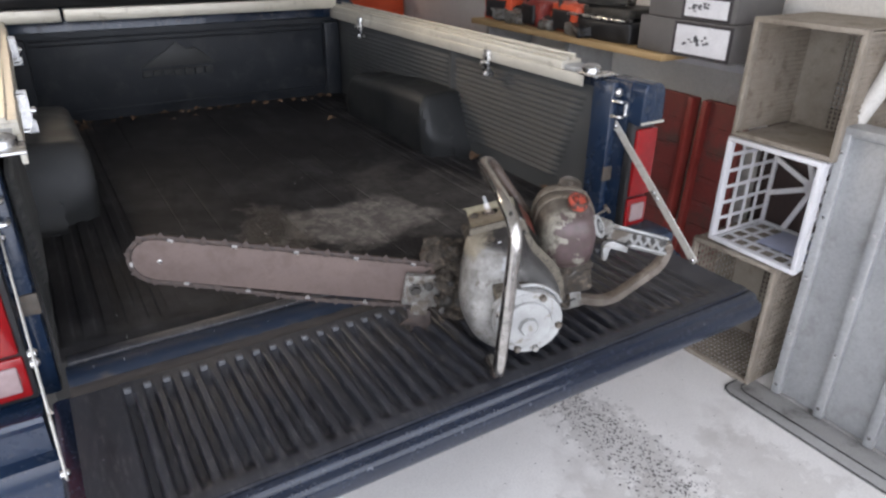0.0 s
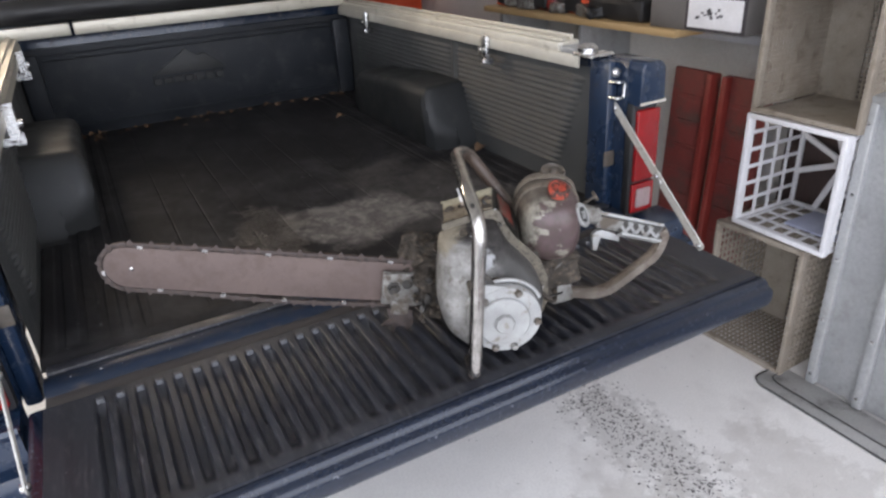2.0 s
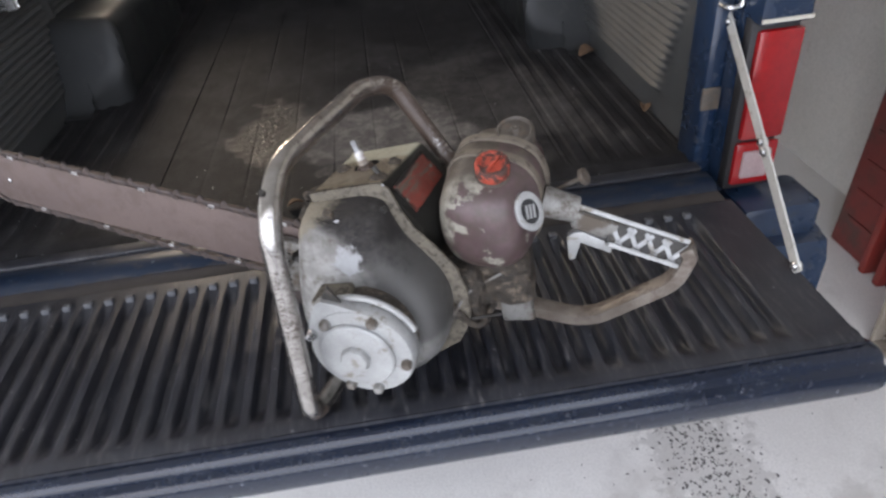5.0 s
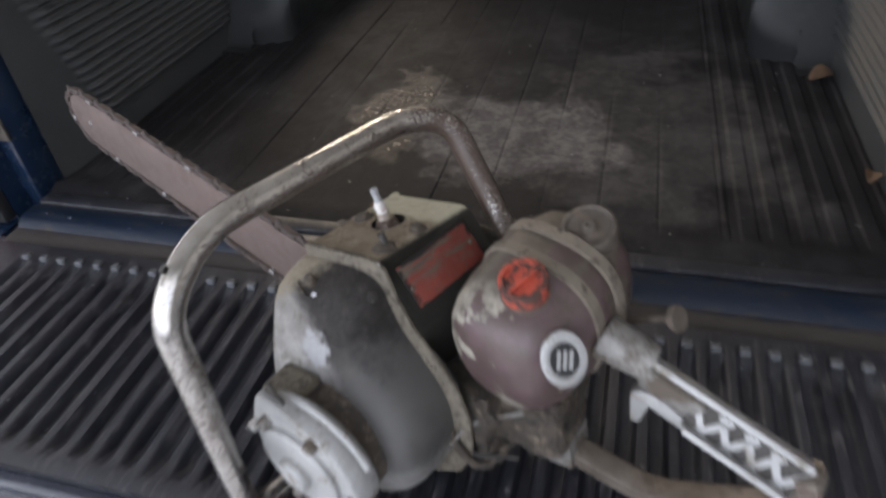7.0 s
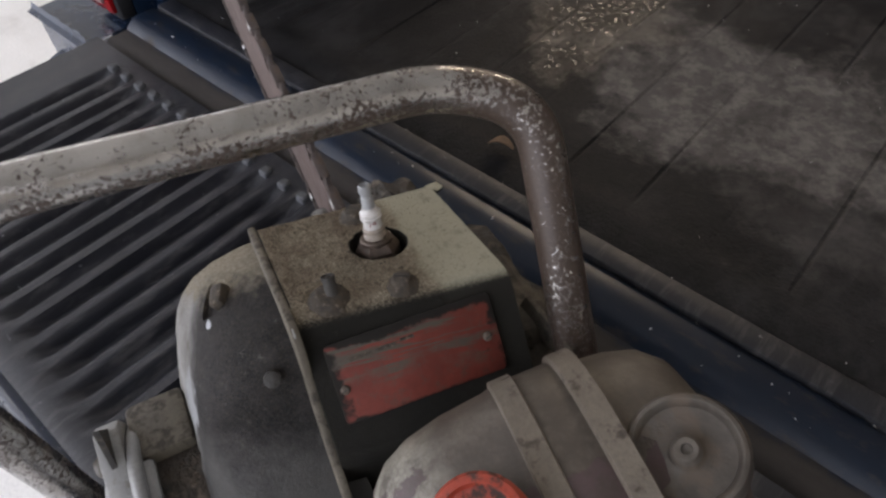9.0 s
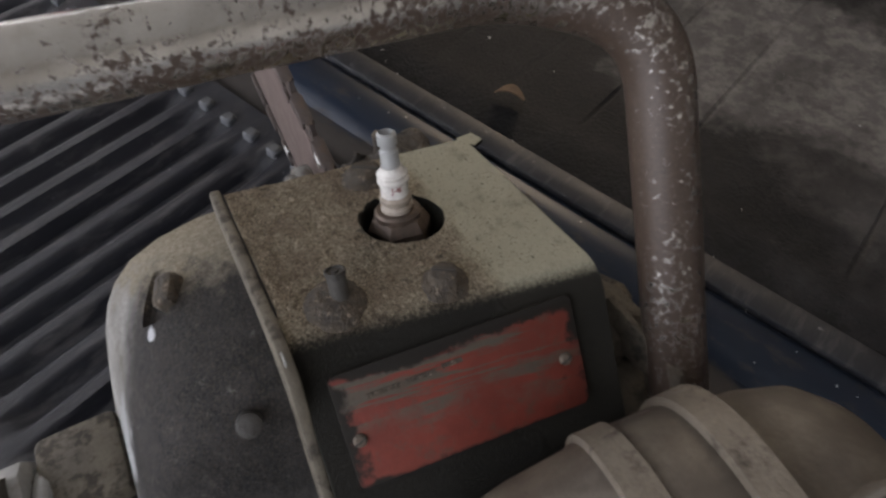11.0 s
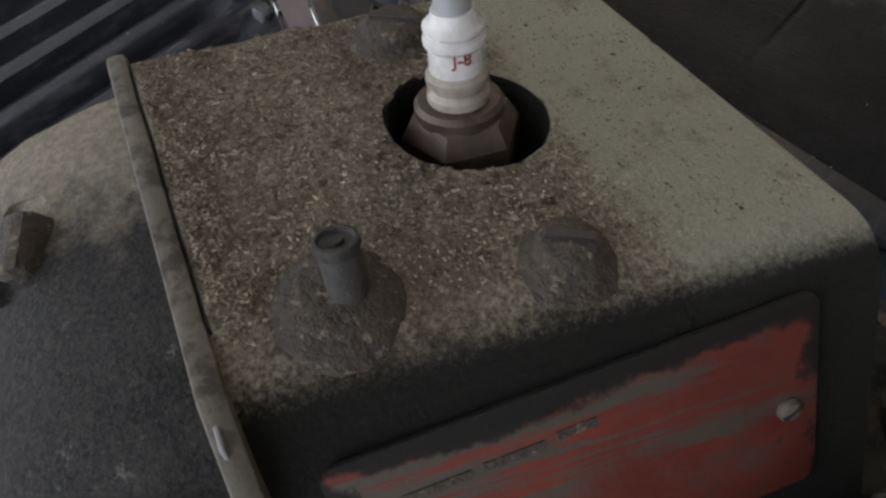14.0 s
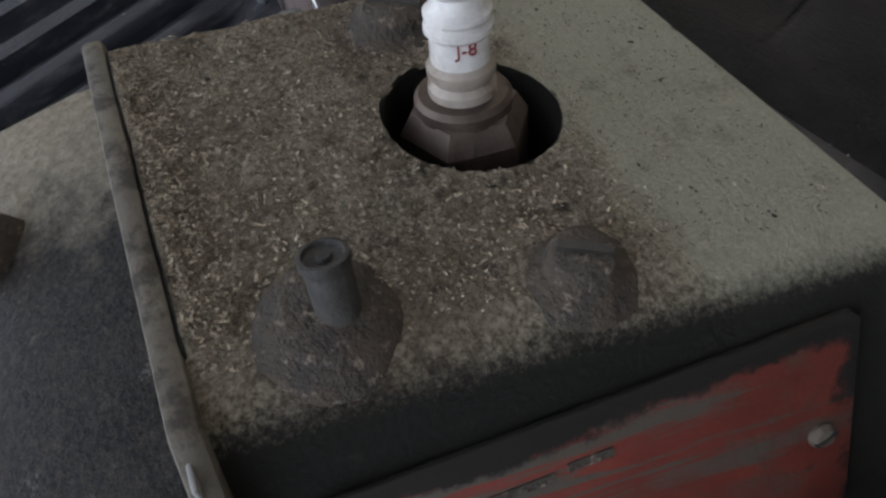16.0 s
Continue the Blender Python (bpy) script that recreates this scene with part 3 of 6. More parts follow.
def loft(rings, bm=None, closed=True, caps=True, m=None):
    """Skins rings of points that have equal counts."""
    bm2 = bmesh.new()
    rows = [[bm2.verts.new(p) for p in ring] for ring in rings]
    n = len(rows[0])
    for a, b in zip(rows, rows[1:]):
        for i in range(n if closed else n - 1):
            j = (i + 1) % n
            bm2.faces.new((a[i], a[j], b[j], b[i]))
    if caps and closed:
        bm2.faces.new(rows[0][::-1])
        bm2.faces.new(rows[-1])
    return merge(bm, bm2, m)


def sweep(points, radius, sides=14, bm=None, m=None, oval=None):
    """A tube along points; radius may be a list."""
    pts = [Vector(p) for p in points]
    rings, up = [], None
    for i, p in enumerate(pts):
        d = (pts[min(i + 1, len(pts) - 1)] - pts[max(i - 1, 0)]).normalized()
        if up is None:
            up = d.orthogonal().normalized()
        up = (up - d * up.dot(d)).normalized()
        side = d.cross(up)
        r = radius[i] if isinstance(radius, (list, tuple)) else radius
        rings.append([p + (up * math.cos(k * math.tau / sides) + side * math.sin(k * math.tau / sides)) * r for k in range(sides)])
    return loft(rings, bm, True, True, m)


def rounded(points, radius, steps=7):
    """A polyline with its corners turned into arcs."""
    pts = [Vector(p) for p in points]
    out = [pts[0]]
    for a, b, c in zip(pts, pts[1:], pts[2:]):
        d1, d2 = (a - b), (c - b)
        r = min(radius, d1.length * 0.49, d2.length * 0.49)
        p, q = b + d1.normalized() * r, b + d2.normalized() * r
        for k in range(steps + 1):
            s = k / steps
            out.append(p * (1 - s) ** 2 + b * 2 * s * (1 - s) + q * s**2)
    out.append(pts[-1])
    return out


def lathe(profile, sides=28, bm=None, m=None, turn=0.0):
    """Turns (radius, height) about z."""
    rings = [[Vector((r * math.cos(turn + k * math.tau / sides), r * math.sin(turn + k * math.tau / sides), h)) for k in range(sides)] for r, h in profile]
    return loft(rings, bm, True, True, m)


def prism(outline, depth, bevel=0.0, bm=None, m=None):
    """An outline in x, y pushed up by depth."""
    bm2 = bmesh.new()
    f = bm2.faces.new([bm2.verts.new((x, y, 0)) for x, y in outline])
    top = bmesh.ops.extrude_face_region(bm2, geom=[f])
    bmesh.ops.translate(bm2, vec=(0, 0, depth), verts=[v for v in top["geom"] if isinstance(v, bmesh.types.BMVert)])
    if bevel:
        bmesh.ops.bevel(bm2, geom=list(bm2.edges), offset=bevel, segments=2, affect="EDGES", profile=0.5)
    return merge(bm, bm2, m)


def sheet(x0, x1, nx, y0, y1, ny, height, bm=None):
    """A height field."""
    bm2 = bmesh.new()
    rows = []
    for j in range(ny + 1):
        y = y0 + (y1 - y0) * j / ny
        rows.append([bm2.verts.new((x0 + (x1 - x0) * i / nx, y, height(x0 + (x1 - x0) * i / nx, y))) for i in range(nx + 1)])
    for a, b in zip(rows, rows[1:]):
        for i in range(nx):
            bm2.faces.new((a[i], a[i + 1], b[i + 1], b[i]))
    return merge(bm, bm2)


def axis_to(p, d):
    """The pose that takes z to the direction d at p."""
    return Matrix.Translation(p) @ Vector(d).to_track_quat("Z", "Y").to_matrix().to_4x4()


def step(v, lo, hi):
    s = max(0.0, min(1.0, (v - lo) / (hi - lo)))
    return s * s * (3 - 2 * s)


# ---- the garage ----
XR, XL, YF, YB, ZC = 1.72, -6.2, 6.4, -1.80, 2.55
solid("ground", box((-60, -80, -0.12), (60, YB - 0.16, -0.02)), DRIVE, "grey asphalt driveway outside the garage", "driveway", kind="structure")
solid("floor", box((XL - 0.15, YB - 0.15, -0.10), (XR + 0.15, YF + 0.15, 0.0)), CONCRETE, "pale smooth concrete garage floor with stains", "floor", kind="structure")
solid("wall_east", box((XR, YB - 0.15, 0.0), (XR + 0.15, YF + 0.15, ZC)), WALL, "scuffed beige painted garage wall", "wall", kind="structure")
bm = None
for y0, y1, z0, z1 in ((YB - 0.15, -0.9, 0.0, ZC), (4.9, YF + 0.15, 0.0, ZC), (-0.9, 4.9, 0.0, 1.55), (-0.9, 4.9, 2.05, ZC)):
    bm = box((XL - 0.15, y0, z0), (XL, y1, z1), bm=bm)
solid("wall_west", bm, WALL, "beige painted garage wall with a long open window, out of view", "wall", kind="structure")
solid("wall_north", box((XL, YF, 0.0), (XR, YF + 0.15, ZC)), WALL, "beige painted garage end wall", "wall", kind="structure")
bm = None
for x0, x1, z0 in ((XL, -5.95, 0.0), (-2.65, -2.30, 0.0), (1.05, XR, 0.0), (-5.95, -2.65, 2.3), (-2.30, 1.05, 2.3)):
    bm = box((x0, YB - 0.15, z0), (x1, YB, ZC), bm=bm)
solid("wall_south", bm, WALL, "garage front wall round the open door and an added bay", "wall", kind="structure")
solid("ceiling", box((XL - 0.15, YB - 0.15, ZC), (XR + 0.15, YF + 0.15, ZC + 0.12)), CEILING, "plain board garage ceiling", "ceiling", kind="structure")

lamp = thing("ceiling_lamp", "warm white batten lamp under the garage ceiling", "ceiling lamp")
part("housing", box((-2.06, 3.48, 2.43), (-0.84, 3.64, 2.55), 0.01), CRATE_WHITE, lamp)

# ---- pickup truck: bed, tailgate, rear corners, cab ----
truck = thing("pickup_truck", "dark blue pickup truck, tailgate lowered, black bed liner", "pickup truck")


def rib(x, pitch, sharp=2.2):
    return max(0.0, math.cos(x / pitch * math.tau)) ** (1 / sharp)


# tailgate: steel shell with a rolled outer edge
tailgate = part("tailgate", bmesh.new(), BLUE, truck, "lowered blue steel tailgate under a black liner")
prof = [(-0.045, 0.735), (-0.060, 0.733), (-0.390, 0.733), (-0.410, 0.7435), (-0.422, 0.7445), (-0.429, 0.7425), (-0.433, 0.738), (-0.4345, 0.731), (-0.4385, 0.7285), (-0.4435, 0.7265), (-0.4475, 0.722), (-0.449, 0.715), (-0.4485, 0.694), (-0.445, 0.686), (-0.438, 0.681), (-0.42, 0.678), (-0.10, 0.676), (-0.05, 0.69)]
rings = []
for x, s in ((-0.690, 0.80), (-0.687, 0.93), (-0.680, 1.0), (0.668, 1.0), (0.678, 0.93), (0.682, 0.80)):
    rings.append([Vector((x, -0.24 + (y + 0.24) * (0.985 + 0.015 * s), 0.71 + (z - 0.71) * s)) for y, z in prof])
part("shell", loft(rings), BLUE_EDGE, tailgate, "dark blue steel edge, scuffed")


def groove(x, y):
    k = (x + 0.575) / 0.0319
    inside = 1.0 if -0.591 < x < 0.590 else 0.0
    ridge = step(math.cos((k - 0.5) * math.tau), -0.45, 0.55)
    pad = step(y, -0.388, -0.366) * (1 - step(y, -0.122, -0.102))
    top = 0.751 + 0.003 * step(-y, 0.395, 0.402) * (1 - step(-y, 0.410, 0.416))
    dip = 0.0140 * (1 - ridge) * pad * inside
    return top - dip + 0.0009 * noise.noise((x * 11, y * 7, 0))


bm = sheet(-0.662, 0.662, 44 * 14, -0.416, -0.072, 26, groove)
bm = box((-0.662, -0.416, 0.737), (0.662, -0.4165, 0.750), bm=bm)
part("tailgate_liner", bm, LINER, tailgate, "scuffed black ribbed plastic liner", angle=60)
pad_mesh = finish("drain_pad", box((-0.0062, -0.1050, 0.7462), (0.0062, -0.0930, 0.7562), 0.002, seg=1), PAD)
for k in range(37):
    pad = new("drain_pad", pad_mesh)
    pad.parent, pad.location.x = tailgate, -0.575 + 0.0319 * k

# sill between tailgate and bed
prof = [(-0.066, 0.70), (-0.066, 0.738), (-0.058, 0.744), (-0.030, 0.744), (-0.022, 0.752), (-0.012, 0.757), (0.018, 0.757), (0.024, 0.753), (0.030, 0.744), (0.030, 0.70)]
part("rear_sill", loft([[Vector((x, y, z)) for y, z in prof] for x in (-0.66, 0.66)]), SILL, truck, "blue painted sill, gritty and dirty at its edges")


def seam(x, pitch, width):
    """Nought on a flat rib, one in the narrow seam between two ribs."""
    d = abs((x / pitch) - round(x / pitch)) * pitch
    return 1 - step(d, width * 0.5, width)


def floor_height(x, y):
    side = step(abs(x), 0.440, 0.446)
    dip = 0.0026 * seam(x, 0.0868, 0.0030) * (1 - side) * (0.20 + 0.80 * step(noise.noise((round(x / 0.0868) * 3.1, y * 2.2, 4)), -0.15, 0.25)) + 0.0032 * seam(x - 0.010, 0.0400, 0.0110) * side
    lip = 0.006 * (1 - step(y, 0.085, 0.110)) - 0.010 * (1 - step(y, 0.056, 0.062))
    return 0.755 + lip - dip * step(y, 0.12, 0.15) + 0.0010 * noise.noise((x * 5, y * 4, 2))


bm = sheet(-0.665, 0.665, 900, 0.048, 1.85, 60, floor_height)
part("bed_liner_floor", bm, BED_FLOOR, truck, "black plastic bed floor with a pale dried stain", angle=60)
bm = box((-0.655, 0.023, 0.744), (0.655, 0.050, 0.7615), 0.003)
part("liner_lip", bm, LINER, truck, "worn grey front edge of the bed liner")


def liner_side(s):
    """One side wall of the liner with moulded level ribs, s is 1 or -1."""
    bm = bmesh.new()
    rows = []
    ys = [0.10 + 0.0125 * i for i in range(140)]
    zs = [0.745 + 0.00275 * j for j in range(129)]
    for z in zs:
        row = []
        for y in ys:
            edge = 0.165 + (1.07 - z) * 0.36
            rear = step(y, edge, edge + 0.012) * (1 - step(y, 0.795, 0.81))
            fore = 0.35 * step(y, 0.86, 0.875) * (1 - step(y, 1.70, 1.72))
            band = step(z, 0.80, 0.81) * (1 - step(z, 1.065, 1.07))
            r = (0.5 + 0.5 * math.sin(z / 0.0165 * math.tau))
            seam = 0.010 * step(y, 0.822, 0.826) * (1 - step(y, 0.840, 0.844))
            x = 0.667 - 0.010 * (r**0.8) * (rear + fore) * band - seam + 0.010 * (z - 0.75)
            row.append(bm.verts.new((s * x, y, z)))
        rows.append(row)
    for a, b in zip(rows, rows[1:]):
        for i in range(len(ys) - 1):
            bm.faces.new((a[i], a[i + 1], b[i + 1], b[i]))
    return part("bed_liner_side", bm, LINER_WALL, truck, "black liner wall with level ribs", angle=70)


def wheel_well(s):
    ys = [0.66 + 0.006 * i for i in range(30)] + [0.84 + 0.02 * i for i in range(36)]
    rings = []
    for y in ys:
        h = 0.955 - 0.75
        rise = step(y, 0.68, 0.80) * (1 - step(y, 1.36, 1.50))
        top = 0.752 + h * rise - 0.03 * step(y, 0.9, 1.4)
        w = 0.660 - 0.150 * step(y, 0.700, 0.745) * (1 - step(y, 1.42, 1.52))
        fl = 0.0035 * math.sin(y / 0.018 * math.tau) * (1 if y < 0.80 else 0)
        r = min(0.035, max(0.002, (top - 0.752) * 0.45))
        ring = [(w + 0.012, 0.748), (w + 0.004, 0.75 + (top - 0.75) * 0.5), (w + 0.001, top - r)]
        ring += [(w + r - r * math.cos(a), top - r + r * math.sin(a)) for a in (0.5, 1.0, 1.35, 1.57)]
        ring += [(0.60 + 0.0, top + 0.003), (0.672, top + 0.004), (0.672, 0.748)]
        rings.append([Vector((s * (x + fl), y, z)) for x, z in ring])
    bm = loft(rings)
    return part("wheel_well", bm, WELL_SHADED, truck, "rounded black wheel well cover", angle=50)


for s in (1, -1):
    liner_side(s)
    wheel_well(s)

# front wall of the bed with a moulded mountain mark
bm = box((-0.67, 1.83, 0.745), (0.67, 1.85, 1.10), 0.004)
bulkhead = part("bed_liner_front", bm, LINER_SHADED, truck, "black liner front wall, dusty")
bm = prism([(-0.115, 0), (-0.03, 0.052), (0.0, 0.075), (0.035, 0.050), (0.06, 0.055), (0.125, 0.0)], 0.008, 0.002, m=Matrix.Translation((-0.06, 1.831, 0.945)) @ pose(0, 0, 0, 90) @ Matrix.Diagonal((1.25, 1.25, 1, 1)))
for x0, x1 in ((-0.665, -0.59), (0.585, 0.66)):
    part("corner_pillar", box((x0, 1.79, 0.755), (x1, 1.832, 1.085), 0.012), LINER_SHADED, bulkhead)
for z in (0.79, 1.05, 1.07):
    part("moulded_rib", box((-0.58, 1.824, z), (0.58, 1.8325, z + 0.008), 0.003, seg=1), LINER_SHADED, bulkhead)
part("mountain_mark", bm, WELL_SHADED, bulkhead, "raised moulded mountain shape")
for k in range(7):
    part("moulded_bar", box((-0.205 + 0.042 * k, 1.824, 0.905 + 0.004 * math.sin(k)), (-0.172 + 0.042 * k, 1.8325, 0.932), 0.002, seg=1), WELL_SHADED, bulkhead)

# rails for a cover along the top of the bed
for s in (1, -1):
    bm = box((s * 0.640, 0.235, 1.120), (s * 0.712, 1.83, 1.150), 0.004)
    bm = box((s * 0.655, 0.235, 1.150), (s * 0.668, 1.83, 1.158), 0.002, bm)
    bm = box((s * 0.690, 0.245, 1.149), (s * 0.700, 1.83, 1.163), 0.002, bm)
    rail = part("side_rail", bm, ALUMINIUM, truck, "dull pale aluminium cover rail")
    part("inner_flange", box((s * 0.634, 0.145, 1.098), (s * 0.641, 1.83, 1.128), 0.001), ALUMINIUM, rail)
    part("rail_end", box((s * 0.650, 0.17, 1.122), (s * 0.705, 0.236, 1.140), 0.003), ZINC, rail, "greyer end of the rail")
    for y in (0.565, 1.49):
        bm = box((s * 0.618, y - 0.014, 1.060), (s * 0.632, y + 0.014, 1.135), 0.004)
        bm = box((s * 0.612, y - 0.009, 1.050), (s * 0.650, y + 0.009, 1.068), 0.004, bm)
        bm = lathe([(0.0005, -0.006), (0.009, -0.006), (0.009, 0.010), (0.004, 0.012), (0.0005, 0.012)], 12, bm, axis_to((s * 0.614, y, 1.095), (-s, 0, 0)))
        clamp = part("rail_clamp", bm, CHROME, truck, "bright steel rail clamp")
    # end bracket
    bm = prism([(0, 0), (0.075, 0.0), (0.085, 0.02), (0.06, 0.085), (0.02, 0.10), (0, 0.07)], 0.006, 0.002, m=Matrix.Translation((s * 0.630, 0.09, 1.128)) @ Matrix.Diagonal((s, 1, 1, 1)))
    bm = lathe([(0.026, 0), (0.026, 0.012), (0.016, 0.02), (0.0005, 0.022)], 16, bm, Matrix.Translation((s * 0.665, 0.145, 1.133)))
    part("rail_bracket", bm, CHROME, truck, "polished corner bracket")
for x0, x1 in ((-0.70, -0.452), (-0.440, 0.655)):
    part("front_rail", box((x0, 1.80, 1.140), (x1, 1.86, 1.185), 0.004), ALUMINIUM, truck, "pale rail across the front of the bed")
part("rolled_cover", sweep([(-0.70, 1.83, 1.235), (0.69, 1.83, 1.235)], 0.045, 20), BLACK, truck, "black rolled vinyl cover")

# posts and rear corners
for s in (1, -1):
    d = Matrix.Translation((-0.013, 0, 0)) @ Matrix.Diagonal((s, 1, 1, 1))
    bm = box((0.661, 0.045, 0.69), (0.694, 0.118, 1.125), 0.009, m=d)
    post = part("corner_post", bm, BLUE, truck, "blue painted rear bed post")
    part("post_patch", box((0.658, 0.041, 0.862), (0.690, 0.047, 0.902), 0.002, m=d), CAP_GREY, post, "dull worn metal patch")
    bm = sweep(rounded([(0.668, 0.046, 1.040), (0.668, 0.020, 1.040), (0.688, 0.020, 1.040), (0.688, 0.020, 1.078), (0.668, 0.020, 1.078), (0.668, 0.046, 1.078)], 0.006), 0.0045, 8, m=d)
    bm = lathe([(0.012, 0), (0.012, 0.006), (0.006, 0.012), (0.0005, 0.012)], 12, bm, d @ axis_to((0.680, 0.044, 1.098), (0, -1, 0)))
    part("striker", bm, CHROME, post, "bright latch striker loop")
    prof = [(0.692, 0.715), (0.692, 1.118), (0.700, 1.128), (0.735, 1.128), (0.755, 1.116), (0.768, 1.085), (0.773, 1.02), (0.773, 0.715)]
    bm = loft([[Vector((s * (0.692 + (x - 0.692) * k) - 0.013, y, 0.72 + (z - 0.72) * (0.985 + 0.015 * k))) for x, z in prof] for y, k in ((0.012, 0.92), (0.02, 1.0), (0.08, 1.0), (1.85, 1.0))])
    part("bed_side", bm, BLUE, truck, "blue outer bed side")
    lamp_part = part("tail_lamp", box((0.692, -0.012, 0.730), (0.772, 0.013, 1.030), 0.006, m=d), BLACK, truck, "red tail lamp in a black housing")
    part("red_lens", box((0.702, -0.022, 0.828), (0.776, -0.008, 1.012), 0.006, m=d), TAIL_RED, lamp_part, "red lens")
    part("red_rim", box((0.700, -0.020, 0.742), (0.775, -0.009, 0.822), 0.005, m=d), TAIL_RED, lamp_part)
    part("clear_lens", box((0.712, -0.026, 0.757), (0.760, -0.018, 0.808), 0.004, m=d), TAIL_WHITE, lamp_part, "clear reversing lens")
    bm = prism([(-0.050, 0), (0.030, 0), (0.034, 0.008), (0.030, 0.088), (0.016, 0.106), (-0.036, 0.108), (-0.047, 0.095)], 0.13, 0.008, m=d @ Matrix.Translation((0.742, 0.098, 1.022)) @ pose(0, 0, 0, 90))
    cap = part("corner_cap", bm, BLUE, truck, "blue rounded corner above the tail lamp")
    part("cap_stripe", box((0.694, -0.0345, 1.028), (0.774, -0.032, 1.034), m=d), ALUMINIUM, cap)
    # strap that holds the tailgate
    a, b = Vector((0.684, 0.040, 1.012)), Vector((0.668, -0.272, 0.762))
    w = (b - a)
    q = w.to_track_quat("Z", "X").to_matrix().to_4x4()
    bm = box((-0.0115, -0.0018, -0.012), (0.0115, 0.0018, w.length + 0.01), 0.0015, m=d @ Matrix.Translation(a) @ q, seg=1)
    strap = part("tailgate_strap", bm, STRAP, truck, "flat grey folding steel strap")
    for f in (0.0, 0.52, 0.56, 1.0):
        part("rivet", lathe([(0.007, -0.006), (0.007, 0.004), (0.004, 0.007), (0.0005, 0.007)], 12, m=d @ Matrix.Translation(a + w * f) @ pose(0, 0, 0, 0, -90, 0)), CHROME, strap)
    # bumper end and wheel
    part("wheel", lathe([(0.05, -0.11), (0.30, -0.11), (0.335, -0.08), (0.335, 0.08), (0.30, 0.11), (0.19, 0.11), (0.17, 0.06), (0.05, 0.05)], 40, m=pose(s * 0.66, 1.05, 0.335, 0, s * 90, 0)), TYRE, truck, "black tyre on a steel wheel")

prof = [(-0.085, 0.44), (-0.105, 0.46), (-0.11, 0.62), (-0.098, 0.655), (-0.06, 0.665), (0.02, 0.668), (0.02, 0.44)]
part("rear_bumper", loft([[Vector((x, y, z)) for y, z in prof] for x in (-0.84, -0.82, 0.82, 0.84)]), BLUE, truck, "blue painted step bumper")
for sx in (-1, 1):
    part("bumper_end", box((sx * 0.705 - 0.013, -0.075, 0.60), (sx * 0.845 - 0.013, 0.03, 0.722), 0.012), BLUE, truck, "blue bumper end under the tail lamp")
part("bed_under", box((-0.66, 0.02, 0.42), (0.66, 1.86, 0.72), 0.01), BLACK, truck)
bm = box((-0.80, 1.90, 0.45), (0.80, 3.4, 1.16), 0.03)
cab = part("cab", bm, BLUE, truck, "dark blue truck cab")
bm = loft([[Vector((sx * w, y, z)) for sx, y in ((-1, y0), (1, y0), (1, y1), (-1, y1))] for z, w, y0, y1 in ((1.15, 0.78, 1.92, 3.3), (1.45, 0.73, 1.98, 3.05), (1.66, 0.66, 2.06, 2.85), (1.70, 0.60, 2.12, 2.75))])
part("cab_roof", bm, BLUE, truck)
part("rear_window", box((-0.60, 1.925, 1.19), (0.60, 1.94, 1.58), 0.01, m=Matrix.Translation((0, 0, 0)) @ Matrix.Shear("XZ", 4, (0, 0)) ), GLASS, cab, "dark rear window")

# ---- chainsaw on the tailgate ----
SAW = Matrix.Translation((0.1, -0.25, 0.75)) @ pose(0, 0, 0, 0, -9, -21)
# the cylinder box stands a little askew on the saw; the tank and the rear handle hang lower behind it
BOX_AT = Matrix.Translation((0.0243, 0.0069, 0.2363)) @ pose(0, 0, 0, -2.9, -3.91, -1.87) @ Matrix.Scale(1.0275, 4) @ Matrix.Translation((-0.02, 0, -0.24))
BOX_LEAN = Matrix.Identity(4)
BOX_LEAN[0][1] = 0.08
TANK_AT = Matrix.Translation((0.158, 0.034, 0.172)) @ pose(0, 0, 0, 10.3, 9.4, -7.4) @ Matrix.Translation((-0.163, 0, -0.178))
REAR_AT = Matrix.Translation((0.008, 0.028, -0.015))
saw = thing("chainsaw", "vintage bare-metal chainsaw, dusty and greasy, standing on the tailgate", "chainsaw", at=SAW)

# guide bar and chain
BAR_AT = Matrix.Translation((-0.115, 0.030, 0.104)) @ pose(0, 0, 0, 0, 0, -2.6) @ pose(0, 0, 0, 0, 18.8, 0)
L, H = 0.515, 0.0405


def outline(h, n=26, root=0.0):
    pts = [(root, -h), (-0.10, -h * 1.02), (-0.25, -h * 1.03), (-0.40, -h * 1.02)]
    pts += [(-L - h * math.sin(a) * 1.05, -h * math.cos(a)) for a in [math.pi * k / n for k in range(n + 1)]]
    pts += [(-0.40, h * 1.02), (-0.25, h * 1.03), (-0.10, h * 1.02), (root, h)]
    return pts


bm = prism(outline(H), 0.0056, 0.0008, m=BAR_AT @ Matrix.Translation((0, 0.0028, 0)) @ pose(0, 0, 0, 90))
bar = part("guide_bar", bm, BAR, saw, "rusty pinkish-brown guide bar")
part("rivet", lathe([(0.0042, 0), (0.0042, 0.0012), (0.003, 0.002), (0.0004, 0.002)], 14, m=BAR_AT @ axis_to((-L + 0.006, -0.0026, -0.002), (0, -1, 0))), CUTTER, bar, "bright tip rivet")


def along(pts, gap):
    """Even steps along a polyline: place and direction."""
    out, left = [], 0.0
    for a, b in zip(pts, pts[1:]):
        a, b = Vector((*a, 0)), Vector((*b, 0))
        n = (b - a).length
        while left <= n:
            out.append((a + (b - a) * (left / n), (b - a).normalized()))
            left += gap
        left -= n
    return out


def sag(p):
    return 0.0075 * max(0.0, math.sin(math.pi * min(1.0, max(0.0, -p.x / 0.40)))) ** 0.8 if p.y < 0 else 0.0


